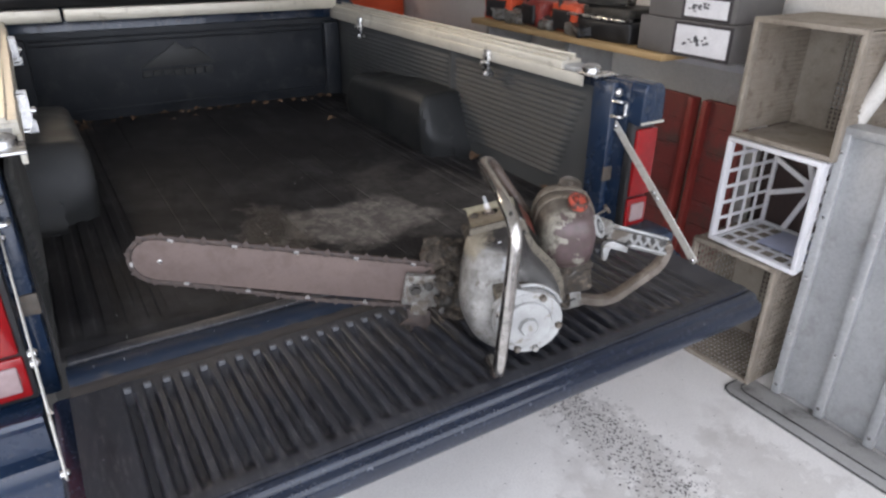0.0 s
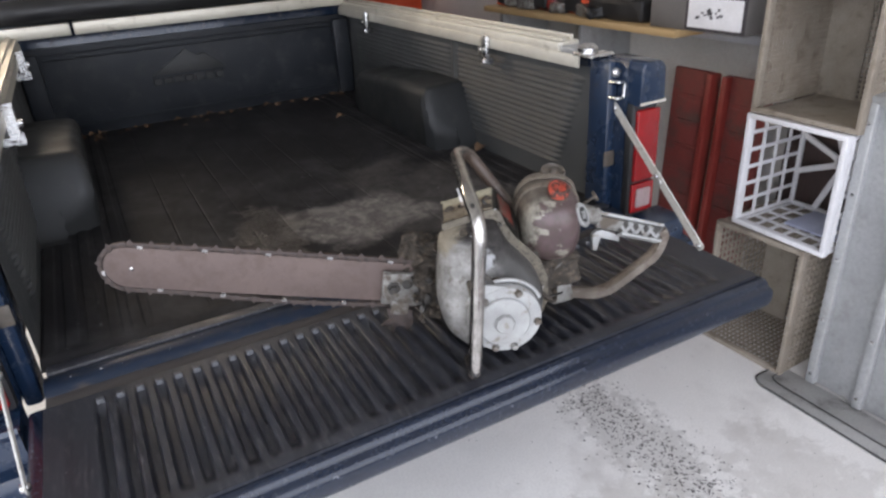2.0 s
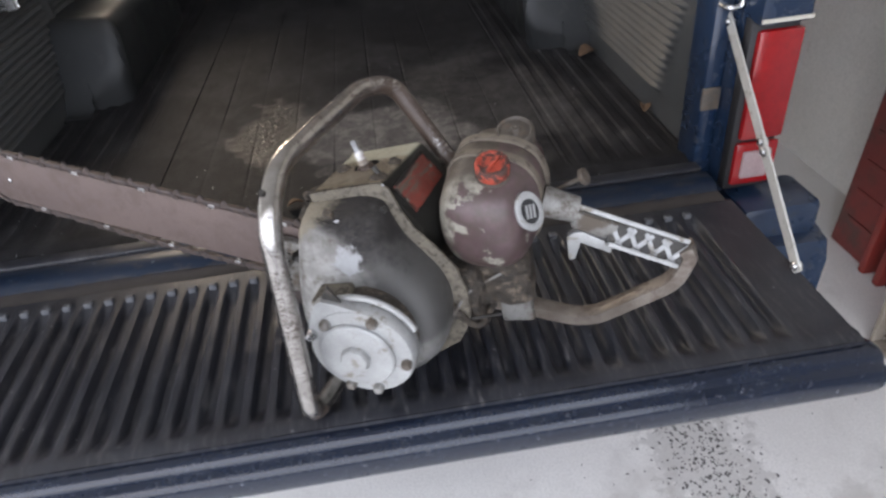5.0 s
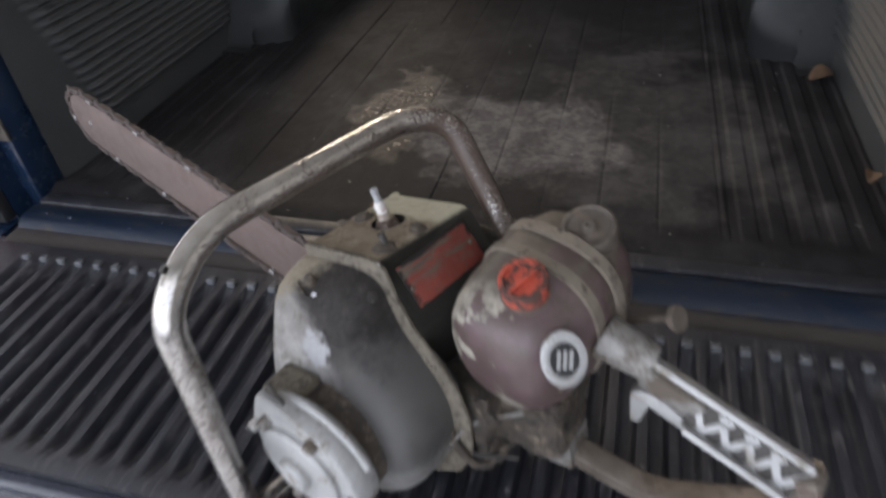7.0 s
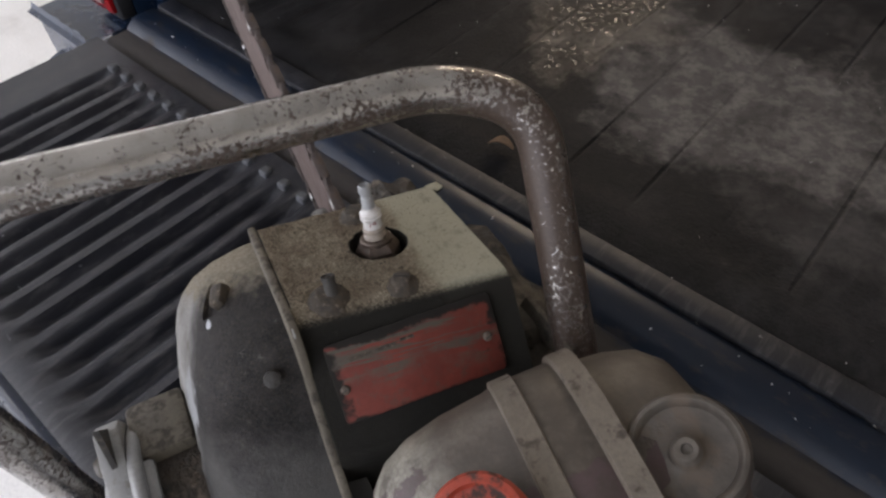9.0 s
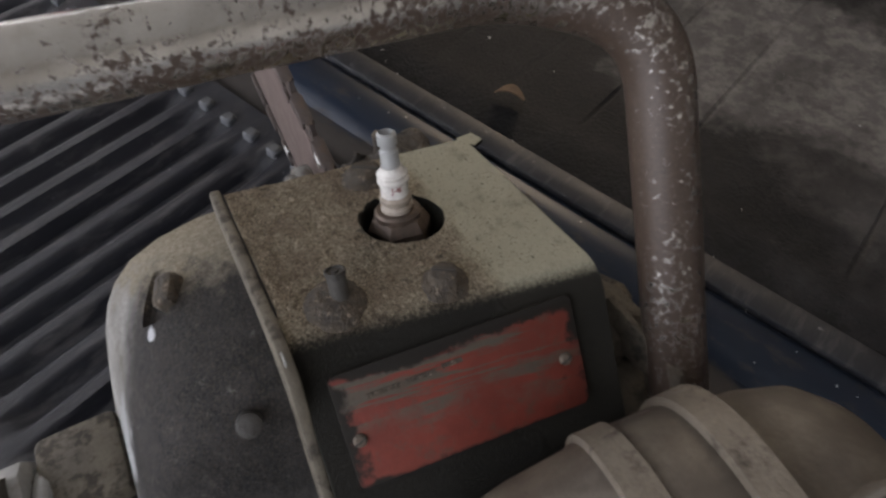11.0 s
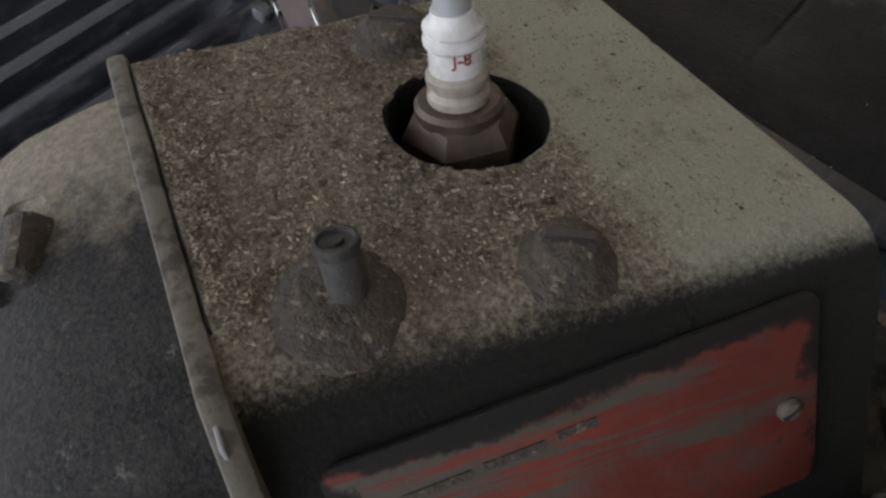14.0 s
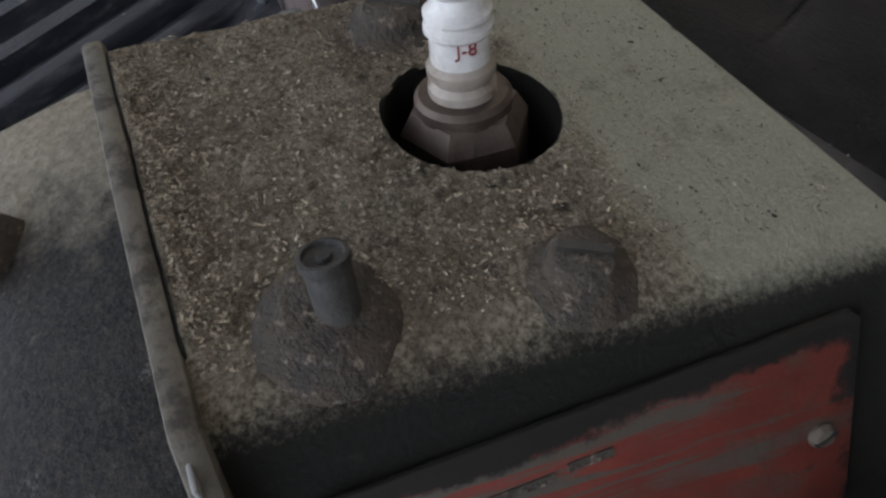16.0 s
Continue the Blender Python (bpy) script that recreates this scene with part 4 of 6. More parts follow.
chain = part("chain", bmesh.new(), CHAIN, saw, "dull brown saw chain with bright worn cutters")
link_outline = [(-0.0115, -0.0045), (0.0115, -0.0045), (0.0125, 0.0), (0.009, 0.0045), (0.003, 0.0030), (-0.003, 0.0030), (-0.009, 0.0045), (-0.0125, 0.0)]
tie_link = finish("tie_link", prism(link_outline, 0.0080, 0.0006, m=Matrix.Translation((0, 0.0040, 0)) @ pose(0, 0, 0, 90)), CHAIN)
bm = prism(link_outline, 0.0048, 0.0006, m=Matrix.Translation((0, 0.0024, 0)) @ pose(0, 0, 0, 90))
bm = prism([(-0.0055, -0.0035), (0.0, -0.0105), (0.0055, -0.0035)], 0.003, 0, bm, Matrix.Translation((0, 0.0015, 0)) @ pose(0, 0, 0, 90))
drive_link = finish("drive_link", bm, CHAIN)
cutters = []
for i, (p, d) in enumerate(along(outline(H + 0.0045), 0.0185)):
    out = Vector((d.y, -d.x, 0))
    p = p - Vector((0, sag(p), 0))
    m = BAR_AT @ Matrix.Translation((p.x, 0, p.y)) @ Matrix(((d.x, 0, out.x, 0), (0, 1, 0, 0), (d.y, 0, out.y, 0), (0, 0, 0, 1)))
    piece = new("tie_link" if i % 2 else "drive_link", tie_link if i % 2 else drive_link)
    piece.parent, piece.matrix_basis = chain, m
    if i % 3 == 1:
        cutters.append((m, i))
cut_meshes = [finish("cutter", box((-0.0040, -0.0046, 0.0044), (0.0026, 0.0020, 0.0062), 0.0007, box((-0.006, -0.0046, 0.000), (0.004, -0.0036, 0.0056), 0.0006, seg=1), seg=1, m=Matrix.Diagonal((1, s, 1, 1))), k) for s, k in ((1, CUTTER), (-1, CHAIN))]
for m, i in cutters:
    ob = new("cutter", cut_meshes[(i // 3) % 2])
    ob.parent = chain
    ob.matrix_basis = m @ pose(0, 0, 0, 0, 4 * math.sin(i * 7.1), 0)

# clamp, spikes and gear case
bm = box((-0.060, -0.020, -0.040), (0.012, -0.006, 0.028), 0.004, m=BAR_AT)
bm = box((-0.052, -0.026, 0.016), (0.020, -0.016, 0.034), 0.004, bm, BAR_AT @ pose(0, 0, 0, 0, -6, 0))
bm = box((-0.040, -0.022, -0.060), (-0.006, -0.008, -0.030), 0.004, bm, BAR_AT)
clamp = part("bar_clamp", bm, CAST, saw, "grey cast bar clamp")
part("clamp_bolt", lathe([(0.013, 0), (0.013, 0.004), (0.009, 0.005), (0.009, 0.013), (0.0005, 0.014)], 6, m=BAR_AT @ axis_to((-0.038, -0.020, -0.002), (0, -1, 0))), DARK_IRON, clamp)
spike = [(-0.028, 0.0), (0.022, 0.0), (0.026, -0.030), (0.010, -0.062), (0.004, -0.040), (-0.012, -0.060), (-0.014, -0.036), (-0.036, -0.040), (-0.020, -0.022)]
part("bucking_spike", prism(spike, 0.006, 0.001, m=BAR_AT @ Matrix.Translation((-0.020, -0.010, -0.050)) @ pose(0, 0, 0, 90)), CHAIN, saw, "brown steel bumper spike")


def lump(lo, hi, amount, seed, bevel=0.012, cuts=5):
    """A dirt-caked casting: a bevelled block with uneven faces."""
    bm = box(lo, hi, bevel)
    bmesh.ops.subdivide_edges(bm, edges=list(bm.edges), cuts=cuts, use_grid_fill=True)
    for v in bm.verts:
        v.co += Vector(noise.noise_vector(v.co * 28 + Vector((seed, 0, 0)))) * amount + Vector(noise.noise_vector(v.co * 90 + Vector((seed, 5, 0)))) * amount * 0.55
    return bm


part("gear_case", lump((-0.112, -0.006, 0.030), (-0.035, 0.088, 0.142), 0.013, 1, 0.018, 8), GREASE, saw, "gear case caked with brown grease")
part("sprocket_guard", lump((-0.130, 0.022, 0.120), (-0.040, 0.100, 0.178), 0.018, 2, 0.022, 9), GREASE, saw, "greasy wood-dust cake over the sprocket")
part("crankcase", lump((-0.050, -0.060, 0.020), (0.085, 0.070, 0.125), 0.006, 3), DARK_IRON, saw, "dark oily crankcase")
part("muffler", lump((-0.035, 0.058, 0.060), (0.070, 0.100, 0.190), 0.008, 4), GREASE, saw, "dirty muffler side casting")
for k, (p, r) in enumerate((((-0.126, 0.012, 0.118), 0.010), ((-0.100, -0.004, 0.085), 0.013), ((-0.085, -0.006, 0.125), 0.008))):
    part("gear_case_bolt", lathe([(r, 0), (r, 0.008), (r * 0.6, 0.012), (0.0004, 0.012)], 10, m=axis_to(p, (0, -1, 0))), DARK_IRON, saw)

rng = random.Random(8)
for k in range(14):
    p, r = (rng.uniform(-0.120, -0.070), rng.uniform(-0.022, 0.0), rng.uniform(0.050, 0.140)), rng.uniform(0.004, 0.008)
    part("greasy_nut", lathe([(r, -0.006), (r, rng.uniform(0.003, 0.008)), (r * 0.7, 0.010), (0.0004, 0.010)], 6 if k % 2 else 12, m=axis_to(p, (rng.uniform(-0.6, 0.2), -1, rng.uniform(-0.3, 0.5)))), GREASE if k % 3 else DARK_IRON, saw)

# shroud: a pear-shaped casting with a domed outer edge
PEAR = [(-0.036, 0.2305), (0.0, 0.2340), (0.030, 0.2350), (0.051, 0.2275), (0.057, 0.208), (0.066, 0.182), (0.083, 0.156), (0.099, 0.128), (0.104, 0.095), (0.096, 0.055), (0.075, 0.027),
        (0.045, 0.011), (0.012, 0.006), (-0.025, 0.013), (-0.055, 0.035), (-0.074, 0.068), (-0.078, 0.105), (-0.070, 0.150), (-0.060, 0.190), (-0.048, 0.225)]
FLANGE = [(-0.0410, 0.2478), (0.0, 0.2482), (0.047, 0.2478), (0.058, 0.2395), (0.063, 0.210), (0.072, 0.186), (0.088, 0.161), (0.104, 0.131), (0.109, 0.095), (0.101, 0.052), (0.079, 0.022),
          (0.046, 0.006), (0.012, 0.001), (-0.028, 0.008), (-0.060, 0.031), (-0.080, 0.066), (-0.084, 0.106), (-0.076, 0.152), (-0.066, 0.192), (-0.0415, 0.2355)]


def pear(k, steps=4):
    """The rounded pear outline in u, w, shrunk by k."""
    cx, cz, n, out = 0.012, 0.115, len(PEAR), []
    for i in range(n):
        p = [Vector(PEAR[(i + j - 1) % n]) for j in range(4)]
        for s in range(steps):
            f = s / steps
            q = 0.5 * (2 * p[1] + (p[2] - p[0]) * f + (2 * p[0] - 5 * p[1] + 4 * p[2] - p[3]) * f * f + (3 * p[1] - p[0] - 3 * p[2] + p[3]) * f**3)
            d = math.hypot(q.x - cx, q.y - cz)
            g = max(0.0, d - k) / d
            out.append((cx + (q.x - cx) * g, cz + (q.y - cz) * g))
    return out


def shroud_depth(z):
    return 0.070 - 0.022 * step(z, 0.10, 0.24)


rings = []
for inset, f in ((0.000, -0.22), (0.000, 0.0), (0.000, 0.35), (0.002, 0.62), (0.007, 0.80), (0.014, 0.91), (0.024, 0.975), (0.036, 1.0), (0.055, 1.01)):
    rings.append([Vector((x, -0.053 - shroud_depth(z) * f, z - 0.012 * max(f, 0.0) ** 1.3 * step(z, 0.15, 0.235))) for x, z in pear(inset)])
shroud = part("fan_shroud", loft(rings), SHROUD, saw, "bare cast alloy fan shroud, oily and dusty")
POCKET = Matrix.Translation((-0.0120, -0.0775, 0.2298)) @ pose(0, 0, 0, 28, 0, 0) @ pose(0, 0, 0, 0, 0, -24)
cutter = new("cutter", bpy.data.meshes.new("cutter"))
box((-0.0130, -0.0060, -0.0055), (0.0130, 0.0060, 0.0200), 0.0025, m=POCKET).to_mesh(cutter.data)
cutter.parent = saw
cut = shroud.modifiers.new("pocket", "BOOLEAN")
cut.operation, cut.object, cut.solver = "DIFFERENCE", cutter, "EXACT"
bpy.context.view_layer.update()
carved = bpy.data.meshes.new_from_object(shroud.evaluated_get(bpy.context.evaluated_depsgraph_get()))
shroud.modifiers.remove(cut)
shroud.data = carved
bpy.data.objects.remove(cutter)
bm = prism(FLANGE, 0.0042, 0.0012, m=Matrix.Translation((0, -0.0495, 0)) @ pose(0, 0, 0, 90))
flange = part("shroud_flange", bm, FLANGE_DUST, saw, "thin dusty flange with a bright chipped edge")
flange.matrix_basis = BOX_AT
part("bright_chip", box((0.0450, -0.05262, 0.2415), (0.0535, -0.0519, 0.2458), 0.0003), BRIGHT_CAST, flange)
part("shroud_screw", lathe([(0.0060, -0.004), (0.0060, 0.002), (0.0045, 0.0038), (0.0004, 0.004)], 14, m=axis_to((-0.060, -0.106, 0.10), (-0.5, -0.8, 0.1))), CAST, saw, "dull steel screw head")
part("crown_lug", lump((-0.0070, -0.0040, -0.0070), (0.0070, 0.0050, 0.0025), 0.0006, 21, 0.0028, 3), CAKED_IRON, saw, "dusty rounded lug in the crown's pocket").matrix_basis = POCKET @ Matrix.Translation((0.0015, 0.0045, 0.0))
part("shroud_boss", lathe([(0.0042, -0.003), (0.0042, 0.001), (0.003, 0.0016), (0.0004, 0.0016)], 14, m=axis_to((0.056, -0.064, 0.2245), (0.8, -0.1, 0.6))), DARK_IRON, saw)

# dusty exhaust casting and sheet ledge beside the box
part("exhaust_casting", lump((0.010, 0.050, 0.120), (0.082, 0.092, 0.204), 0.006, 14, 0.008, 6), CAKED_CAST, saw, "brown dust-caked exhaust casting")
bm = prism([(0.0, 0.0), (0.034, 0.004), (0.037, 0.026), (0.026, 0.040), (0.002, 0.030)], 0.004, 0.001, m=Matrix.Translation((0.072, 0.045, 0.186)) @ pose(0, 0, 0, 8, 12, 14))
part("exhaust_ledge", bm, CAKED_CAST, saw, "bent dusty sheet ledge")
part("exhaust_fin", prism([(0.0, 0.0), (0.050, -0.004), (0.046, 0.010), (0.008, 0.018)], 0.003, 0.0006, m=Matrix.Translation((0.058, 0.072, 0.196)) @ pose(0, 0, 0, 84, 0, 6)), CAKED_CAST, saw)

# starter
SC = Vector((0.022, 0.0, 0.100))
at = Matrix.Translation((SC.x, -0.124, SC.z)) @ pose(0, 0, 0, 90, 0, 0)
starter = part("starter_cover", lathe([(0.060, 0.014), (0.0615, 0.016), (0.0615, 0.036), (0.0595, 0.0395), (0.048, 0.0405), (0.0005, 0.0405)], 56, m=at), BRIGHT_CAST, saw, "bright round starter cover")
# dark ring put in for the shade of the gap
part("starter_recess", lathe([(0.056, -0.024), (0.056, 0.0145), (0.0005, 0.0145)], 40, m=at), GREASE, starter, "dark ring filling the shaded gap behind the starter")
bm = prism([(0.020, 0.0560), (-0.008, 0.0690), (-0.026, 0.0745), (-0.035, 0.0700), (-0.054, 0.0380), (-0.0575, 0.0200), (-0.040, 0.0100), (0.0, 0.0300)], 0.013, 0.0012, m=at @ Matrix.Translation((0, 0, 0.0255)))
part("starter_lug", bm, BRIGHT_CAST, starter, "pointed cast lug with a bright edge")
part("rope_ferrule", lathe([(0.0034, 0.0), (0.0062, 0.001), (0.0066, 0.006), (0.0050, 0.010), (0.0030, 0.0102), (0.0026, 0.004)], 20, m=at @ Matrix.Translation((-0.050, 0.0310, 0.0380))), CHROME, starter, "bright rope ferrule")
part("guide_fin", prism([(-0.034, 0.066), (-0.014, 0.090), (-0.004, 0.066)], 0.003, 0, m=at @ Matrix.Translation((0, 0, 0.030))), DARK_IRON, starter, "dark pointed sheet-metal fin")
part("starter_disc", lathe([(0.0445, 0.0395), (0.0445, 0.0445), (0.0425, 0.0465), (0.018, 0.0475), (0.0005, 0.0475)], 48, m=at @ Matrix.Translation((-0.004, 0.0, 0))), BRIGHT_CAST, starter)
part("starter_hub", lathe([(0.0175, 0.0470), (0.0172, 0.0525), (0.0150, 0.0550), (0.0005, 0.0555)], 8, m=at @ Matrix.Translation((-0.004, 0.0, 0))), BRIGHT_CAST, starter)
for a in (58, -17, -120, 122, -84):
    m = at @ Matrix.Translation((0.0535 * math.cos(radians(a)), 0.0535 * math.sin(radians(a)), 0.0395))
    part("cover_bolt", lathe([(0.0062, 0), (0.0062, 0.006), (0.0045, 0.0085), (0.0004, 0.009)], 12, m=m), CAST, starter)
bm = box((-0.048, 0.030, -0.010), (-0.006, 0.064, 0.024), 0.004, m=at)
part("rope_guide", bm, FLANGE_DUST, starter, "dusty cast rope guide")
# bright tube arc drawn in place of the rim's highlight
part("starter_rim_glint", sweep([(SC.x + 0.066 * math.cos(a), -0.146, SC.z + 0.066 * math.sin(a)) for a in [radians(v) for v in range(15, 150, 6)]], 0.0040, 10), BRIGHT_CAST, starter, "bright arc drawn for the highlight on the starter rim")

# cylinder box with spark plug
W0 = 0.2465
U0, U1, V0, V1 = -0.0330, 0.0585, -0.0500, 0.0520
RF = 0.0090


def face_u(v, w):
    """The front of the box leans out downwards and stands askew."""
    return 0.0698 + (0.065 + 0.02 * step(w, 0.228, 0.246)) * v - 0.5 * (w - 0.22)


PLUG = Vector((0.0088, 0.0054, 0.0))
bm = bmesh.new()
R, n = 0.0150, 144
hole = [(PLUG.x + R * math.cos(math.tau * k / n + 0.0), PLUG.y + R * math.sin(math.tau * k / n)) for k in range(n)]
flat = []
for k in range(n):
    a = math.tau * k / n
    c, s = math.cos(a), math.sin(a)
    ahead = (face_u(PLUG.y, W0) - RF - PLUG.x) / (c - 0.085 * s) if c - 0.085 * s > 0.02 else 9.0
    f = min(ahead, (PLUG.x - U0) / -c if c < -1e-6 else 9.0, ((V1 - PLUG.y) if s > 0 else (PLUG.y - V0)) / max(abs(s), 1e-6))
    flat.append((PLUG.x + f * c, PLUG.y + f * s))
for cu, cv in ((face_u(V0, W0) - RF, V0), (face_u(V1, W0) - RF, V1), (U0, V0), (U0, V1)):
    i = min(range(n), key=lambda j: (flat[j][0] - cu) ** 2 + (flat[j][1] - cv) ** 2)
    flat[i] = (cu, cv)


def crust(x, y):
    """Uneven caked dust, thicker on the shroud's side."""
    coarse = 1 - 0.85 * step(y, 0.006, 0.024)
    lumps = 0.0008 * noise.noise((x * 140, y * 140, 3)) + 0.0008 * noise.noise((x * 380, y * 380, 7)) + 0.0005 * noise.noise((x * 800, y * 800, 11))
    heap = 0.0012 * math.exp(-((y - V0) / 0.006) ** 2)
    fade = 1 - step(x, face_u(y, W0) - RF - 0.007, face_u(y, W0) - RF)
    return fade * coarse * (0.0006 + lumps + heap) + 0.00012 * noise.noise((x * 500, y * 500, 5))


loops = []
for f in [0.0, 0.012] + [k / 44 for k in range(1, 45)]:
    loops.append([Vector((h[0] + (e[0] - h[0]) * f, h[1] + (e[1] - h[1]) * f, W0 + (crust(h[0] + (e[0] - h[0]) * f, h[1] + (e[1] - h[1]) * f) if 0 < f < 1 else 0))) for h, e in zip(hole, flat)])
loops = [[Vector((x, y, W0 - 0.030)) for x, y in hole], [Vector((x, y, W0 - 0.002)) for x, y in hole]] + loops
bm = loft(loops, None, True, False)
# rounded front edge, front face, sides and back


def front_row(v):
    a, b, c = Vector((face_u(v, W0) - RF, W0)), Vector((face_u(v, W0) + 0.0010, W0)), Vector((face_u(v, W0 - 0.012), W0 - 0.012))
    out = [a * (1 - k) ** 2 + b * 2 * k * (1 - k) + c * k * k for k in [j / 8 for j in range(9)]]
    out += [Vector((face_u(v, 0.210), 0.210)), Vector((face_u(v, 0.186), 0.186)), Vector((face_u(v, 0.180) - 0.004, 0.176)), Vector((0.062, 0.105))]
    return [Vector((p.x, v, p.y)) for p in out]


side_n = 24
rows = [front_row(V0 + (V1 - V0) * j / side_n) for j in range(side_n + 1)]
bm = loft(rows, bm, False, False)
for v in (V0, V1):
    f = [bm.verts.new(q) for q in [(U0, v, 0.105), (U0, v, W0)] + front_row(v)]
    bm.faces.new(f)
bm.faces.new([bm.verts.new((U0, v, z)) for v, z in ((V0, 0.105), (V0, W0), (V1, W0), (V1, 0.105))])
bmesh.ops.remove_doubles(bm, verts=bm.verts, dist=0.0002)
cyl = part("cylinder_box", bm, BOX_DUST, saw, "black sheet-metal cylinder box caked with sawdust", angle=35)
cyl.data.transform(BOX_LEAN)
cyl.matrix_basis = BOX_AT
part("hole_floor", lathe([(0.0005, 0), (0.018, 0), (0.018, 0.003), (0.0005, 0.003)], 24, m=Matrix.Translation((PLUG.x, PLUG.y, W0 - 0.034))), DARK_IRON, cyl)
e1 = Vector((0.0090, 0.0815, 0.0057)).normalized()
e2 = Vector((-0.0168, 0.0030, 0.0349))
e3 = e1.cross(e2).normalized()
e2 = e3.cross(e1)
PLATE_AT = Matrix(((e1.x, e2.x, e3.x, 0.0699), (e1.y, e2.y, e3.y, -0.0015), (e1.z, e2.z, e3.z, 0.2202), (0, 0, 0, 1)))
PW, PH = 0.0412, 0.0203
bm = prism([(-PW + 0.002, -PH), (PW - 0.002, -PH), (PW, -PH + 0.002), (PW, PH - 0.002), (PW - 0.002, PH), (-PW + 0.002, PH), (-PW, PH - 0.002), (-PW, -PH + 0.002)], 0.0012, 0.0004, m=PLATE_AT)
plate = part("name_plate", bm, PLATE, cyl, "red enamel plate, grimy and scraped, its print worn off")
for x, y in ((0.0352, -0.0016), (-0.0368, -0.0030)):
    at = PLATE_AT @ Matrix.Translation((x, y, 0.0010))
    screw = part("plate_screw", lathe([(0.0023, 0), (0.0023, 0.0007), (0.0016, 0.0015), (0.0003, 0.0017)], 16, m=at), CAP_GREY, plate)
    part("slot", box((-0.0020, -0.0003, 0.0012), (0.0020, 0.0003, 0.00185), m=at @ pose(0, 0, 0, 0, 0, 25)), DARK_IRON, screw)
bm = None
for x, y, w in ((-0.031, 0.0095, 0.011), (-0.018, 0.0098, 0.010), (-0.006, 0.0105, 0.007)):
    bm = box((x, y, 0.0012), (x + w, y + 0.0016, 0.0015), bm=bm, m=PLATE_AT)
part("worn_print", bm, CAKED_IRON, plate)

plug = part("spark_plug", bmesh.new(), PORCELAIN, saw, "white ribbed spark plug with a rusty hexagon")
plug.matrix_basis = BOX_AT
tilt = Matrix.Translation((PLUG.x - 0.001, PLUG.y, W0 - 0.012)) @ pose(0, 0, 0, 1.5, -5.5, 0)
bm = lathe([(0.0120, -0.012), (0.0120, 0.0085), (0.0096, 0.0125), (0.0078, 0.0130), (0.0074, 0.0150), (0.0004, 0.0150)], 6, m=tilt, turn=0.35)
bm = lathe([(0.0086, 0.0115), (0.0086, 0.0142), (0.0078, 0.0152), (0.0004, 0.0152)], 28, bm, tilt)
part("hexagon", bm, PLUG_STEEL, plug, "rusty steel hexagon", angle=25)
rib_prof = [(r * 0.77, h) for r, h in [(0.0070, 0.0142), (0.0077, 0.0154), (0.0077, 0.0168), (0.0065, 0.0178), (0.0076, 0.0190), (0.0076, 0.0204), (0.0065, 0.0214), (0.0065, 0.0260), (0.0074, 0.0268), (0.0074, 0.0277), (0.0061, 0.0284), (0.0072, 0.0293), (0.0072, 0.0300), (0.0056, 0.0309), (0.0050, 0.0326), (0.0004, 0.0328)]]
part("insulator_root", lathe(rib_prof[:7] + [(0.0004, rib_prof[6][1])], 32, m=tilt), DIRTY_PORCELAIN, plug, "stained lower ribs")
part("insulator", lathe([(0.0004, rib_prof[6][1])] + rib_prof[6:], 32, m=tilt), PORCELAIN, plug, "white porcelain insulator with ribs")
part("terminal", lathe([(0.0033, 0.0315), (0.0033, 0.0385), (0.0027, 0.0392), (0.0027, 0.0402), (0.0035, 0.0412), (0.0034, 0.0448), (0.0026, 0.0455), (0.0023, 0.0430), (0.0004, 0.0430)], 20, m=tilt), ZINC, plug, "grey metal terminal")
words = bpy.data.curves.new("mark", "FONT")
words.body, words.size, words.extrude, words.align_x = "J-8", 0.0032, 0.0002, "CENTER"
tmp = new("mark", words)
me = bpy.data.meshes.new_from_object(tmp.evaluated_get(bpy.context.evaluated_depsgraph_get()))
bpy.data.objects.remove(tmp)
for v in me.vertices:
    a = v.co.x / 0.0050 + radians(-12)
    r = 0.00507 + v.co.z
    v.co = tilt @ Vector((r * math.cos(a), r * math.sin(a), 0.0243 + v.co.y))
me.materials.append(RED_INK)
mark = new("mark", me)
mark.parent = plug
tagged(mark, "faint red printed mark")

# head bolts on the box
bm = lathe([(0.0112, -0.004), (0.0106, 0.0002), (0.0086, 0.0020), (0.0062, 0.0033), (0.0042, 0.0038)], 28, m=Matrix.Translation((0.0395, -0.0312, W0 - 0.0004)) @ pose(0, 0, 0, 0, 8, 0))
for v in bm.verts:
    v.co += Vector(noise.noise_vector(v.co * 300)) * 0.0005
stud = part("stud_washer", bm, CAKED_IRON, cyl, "dusty domed washer")
part("stud", lathe([(0.0031, 0.0), (0.0031, 0.0100), (0.0029, 0.0112), (0.0024, 0.0110), (0.0004, 0.0108)], 18, m=Matrix.Translation((0.0400, -0.0293, W0 + 0.0005)) @ pose(0, 0, 0, 0, -15, 0)), DARK_IRON, cyl, "dark stud")
part("stud_ring", lathe([(0.0031, 0.0095), (0.0035, 0.0105), (0.0034, 0.0116), (0.0028, 0.0117), (0.0025, 0.0110), (0.0012, 0.0109), (0.0010, 0.0115), (0.0004, 0.0115)], 20, m=Matrix.Translation((0.0400, -0.0293, W0 + 0.0005)) @ pose(0, 0, 0, 0, -15, 0)), DARK_IRON, cyl)
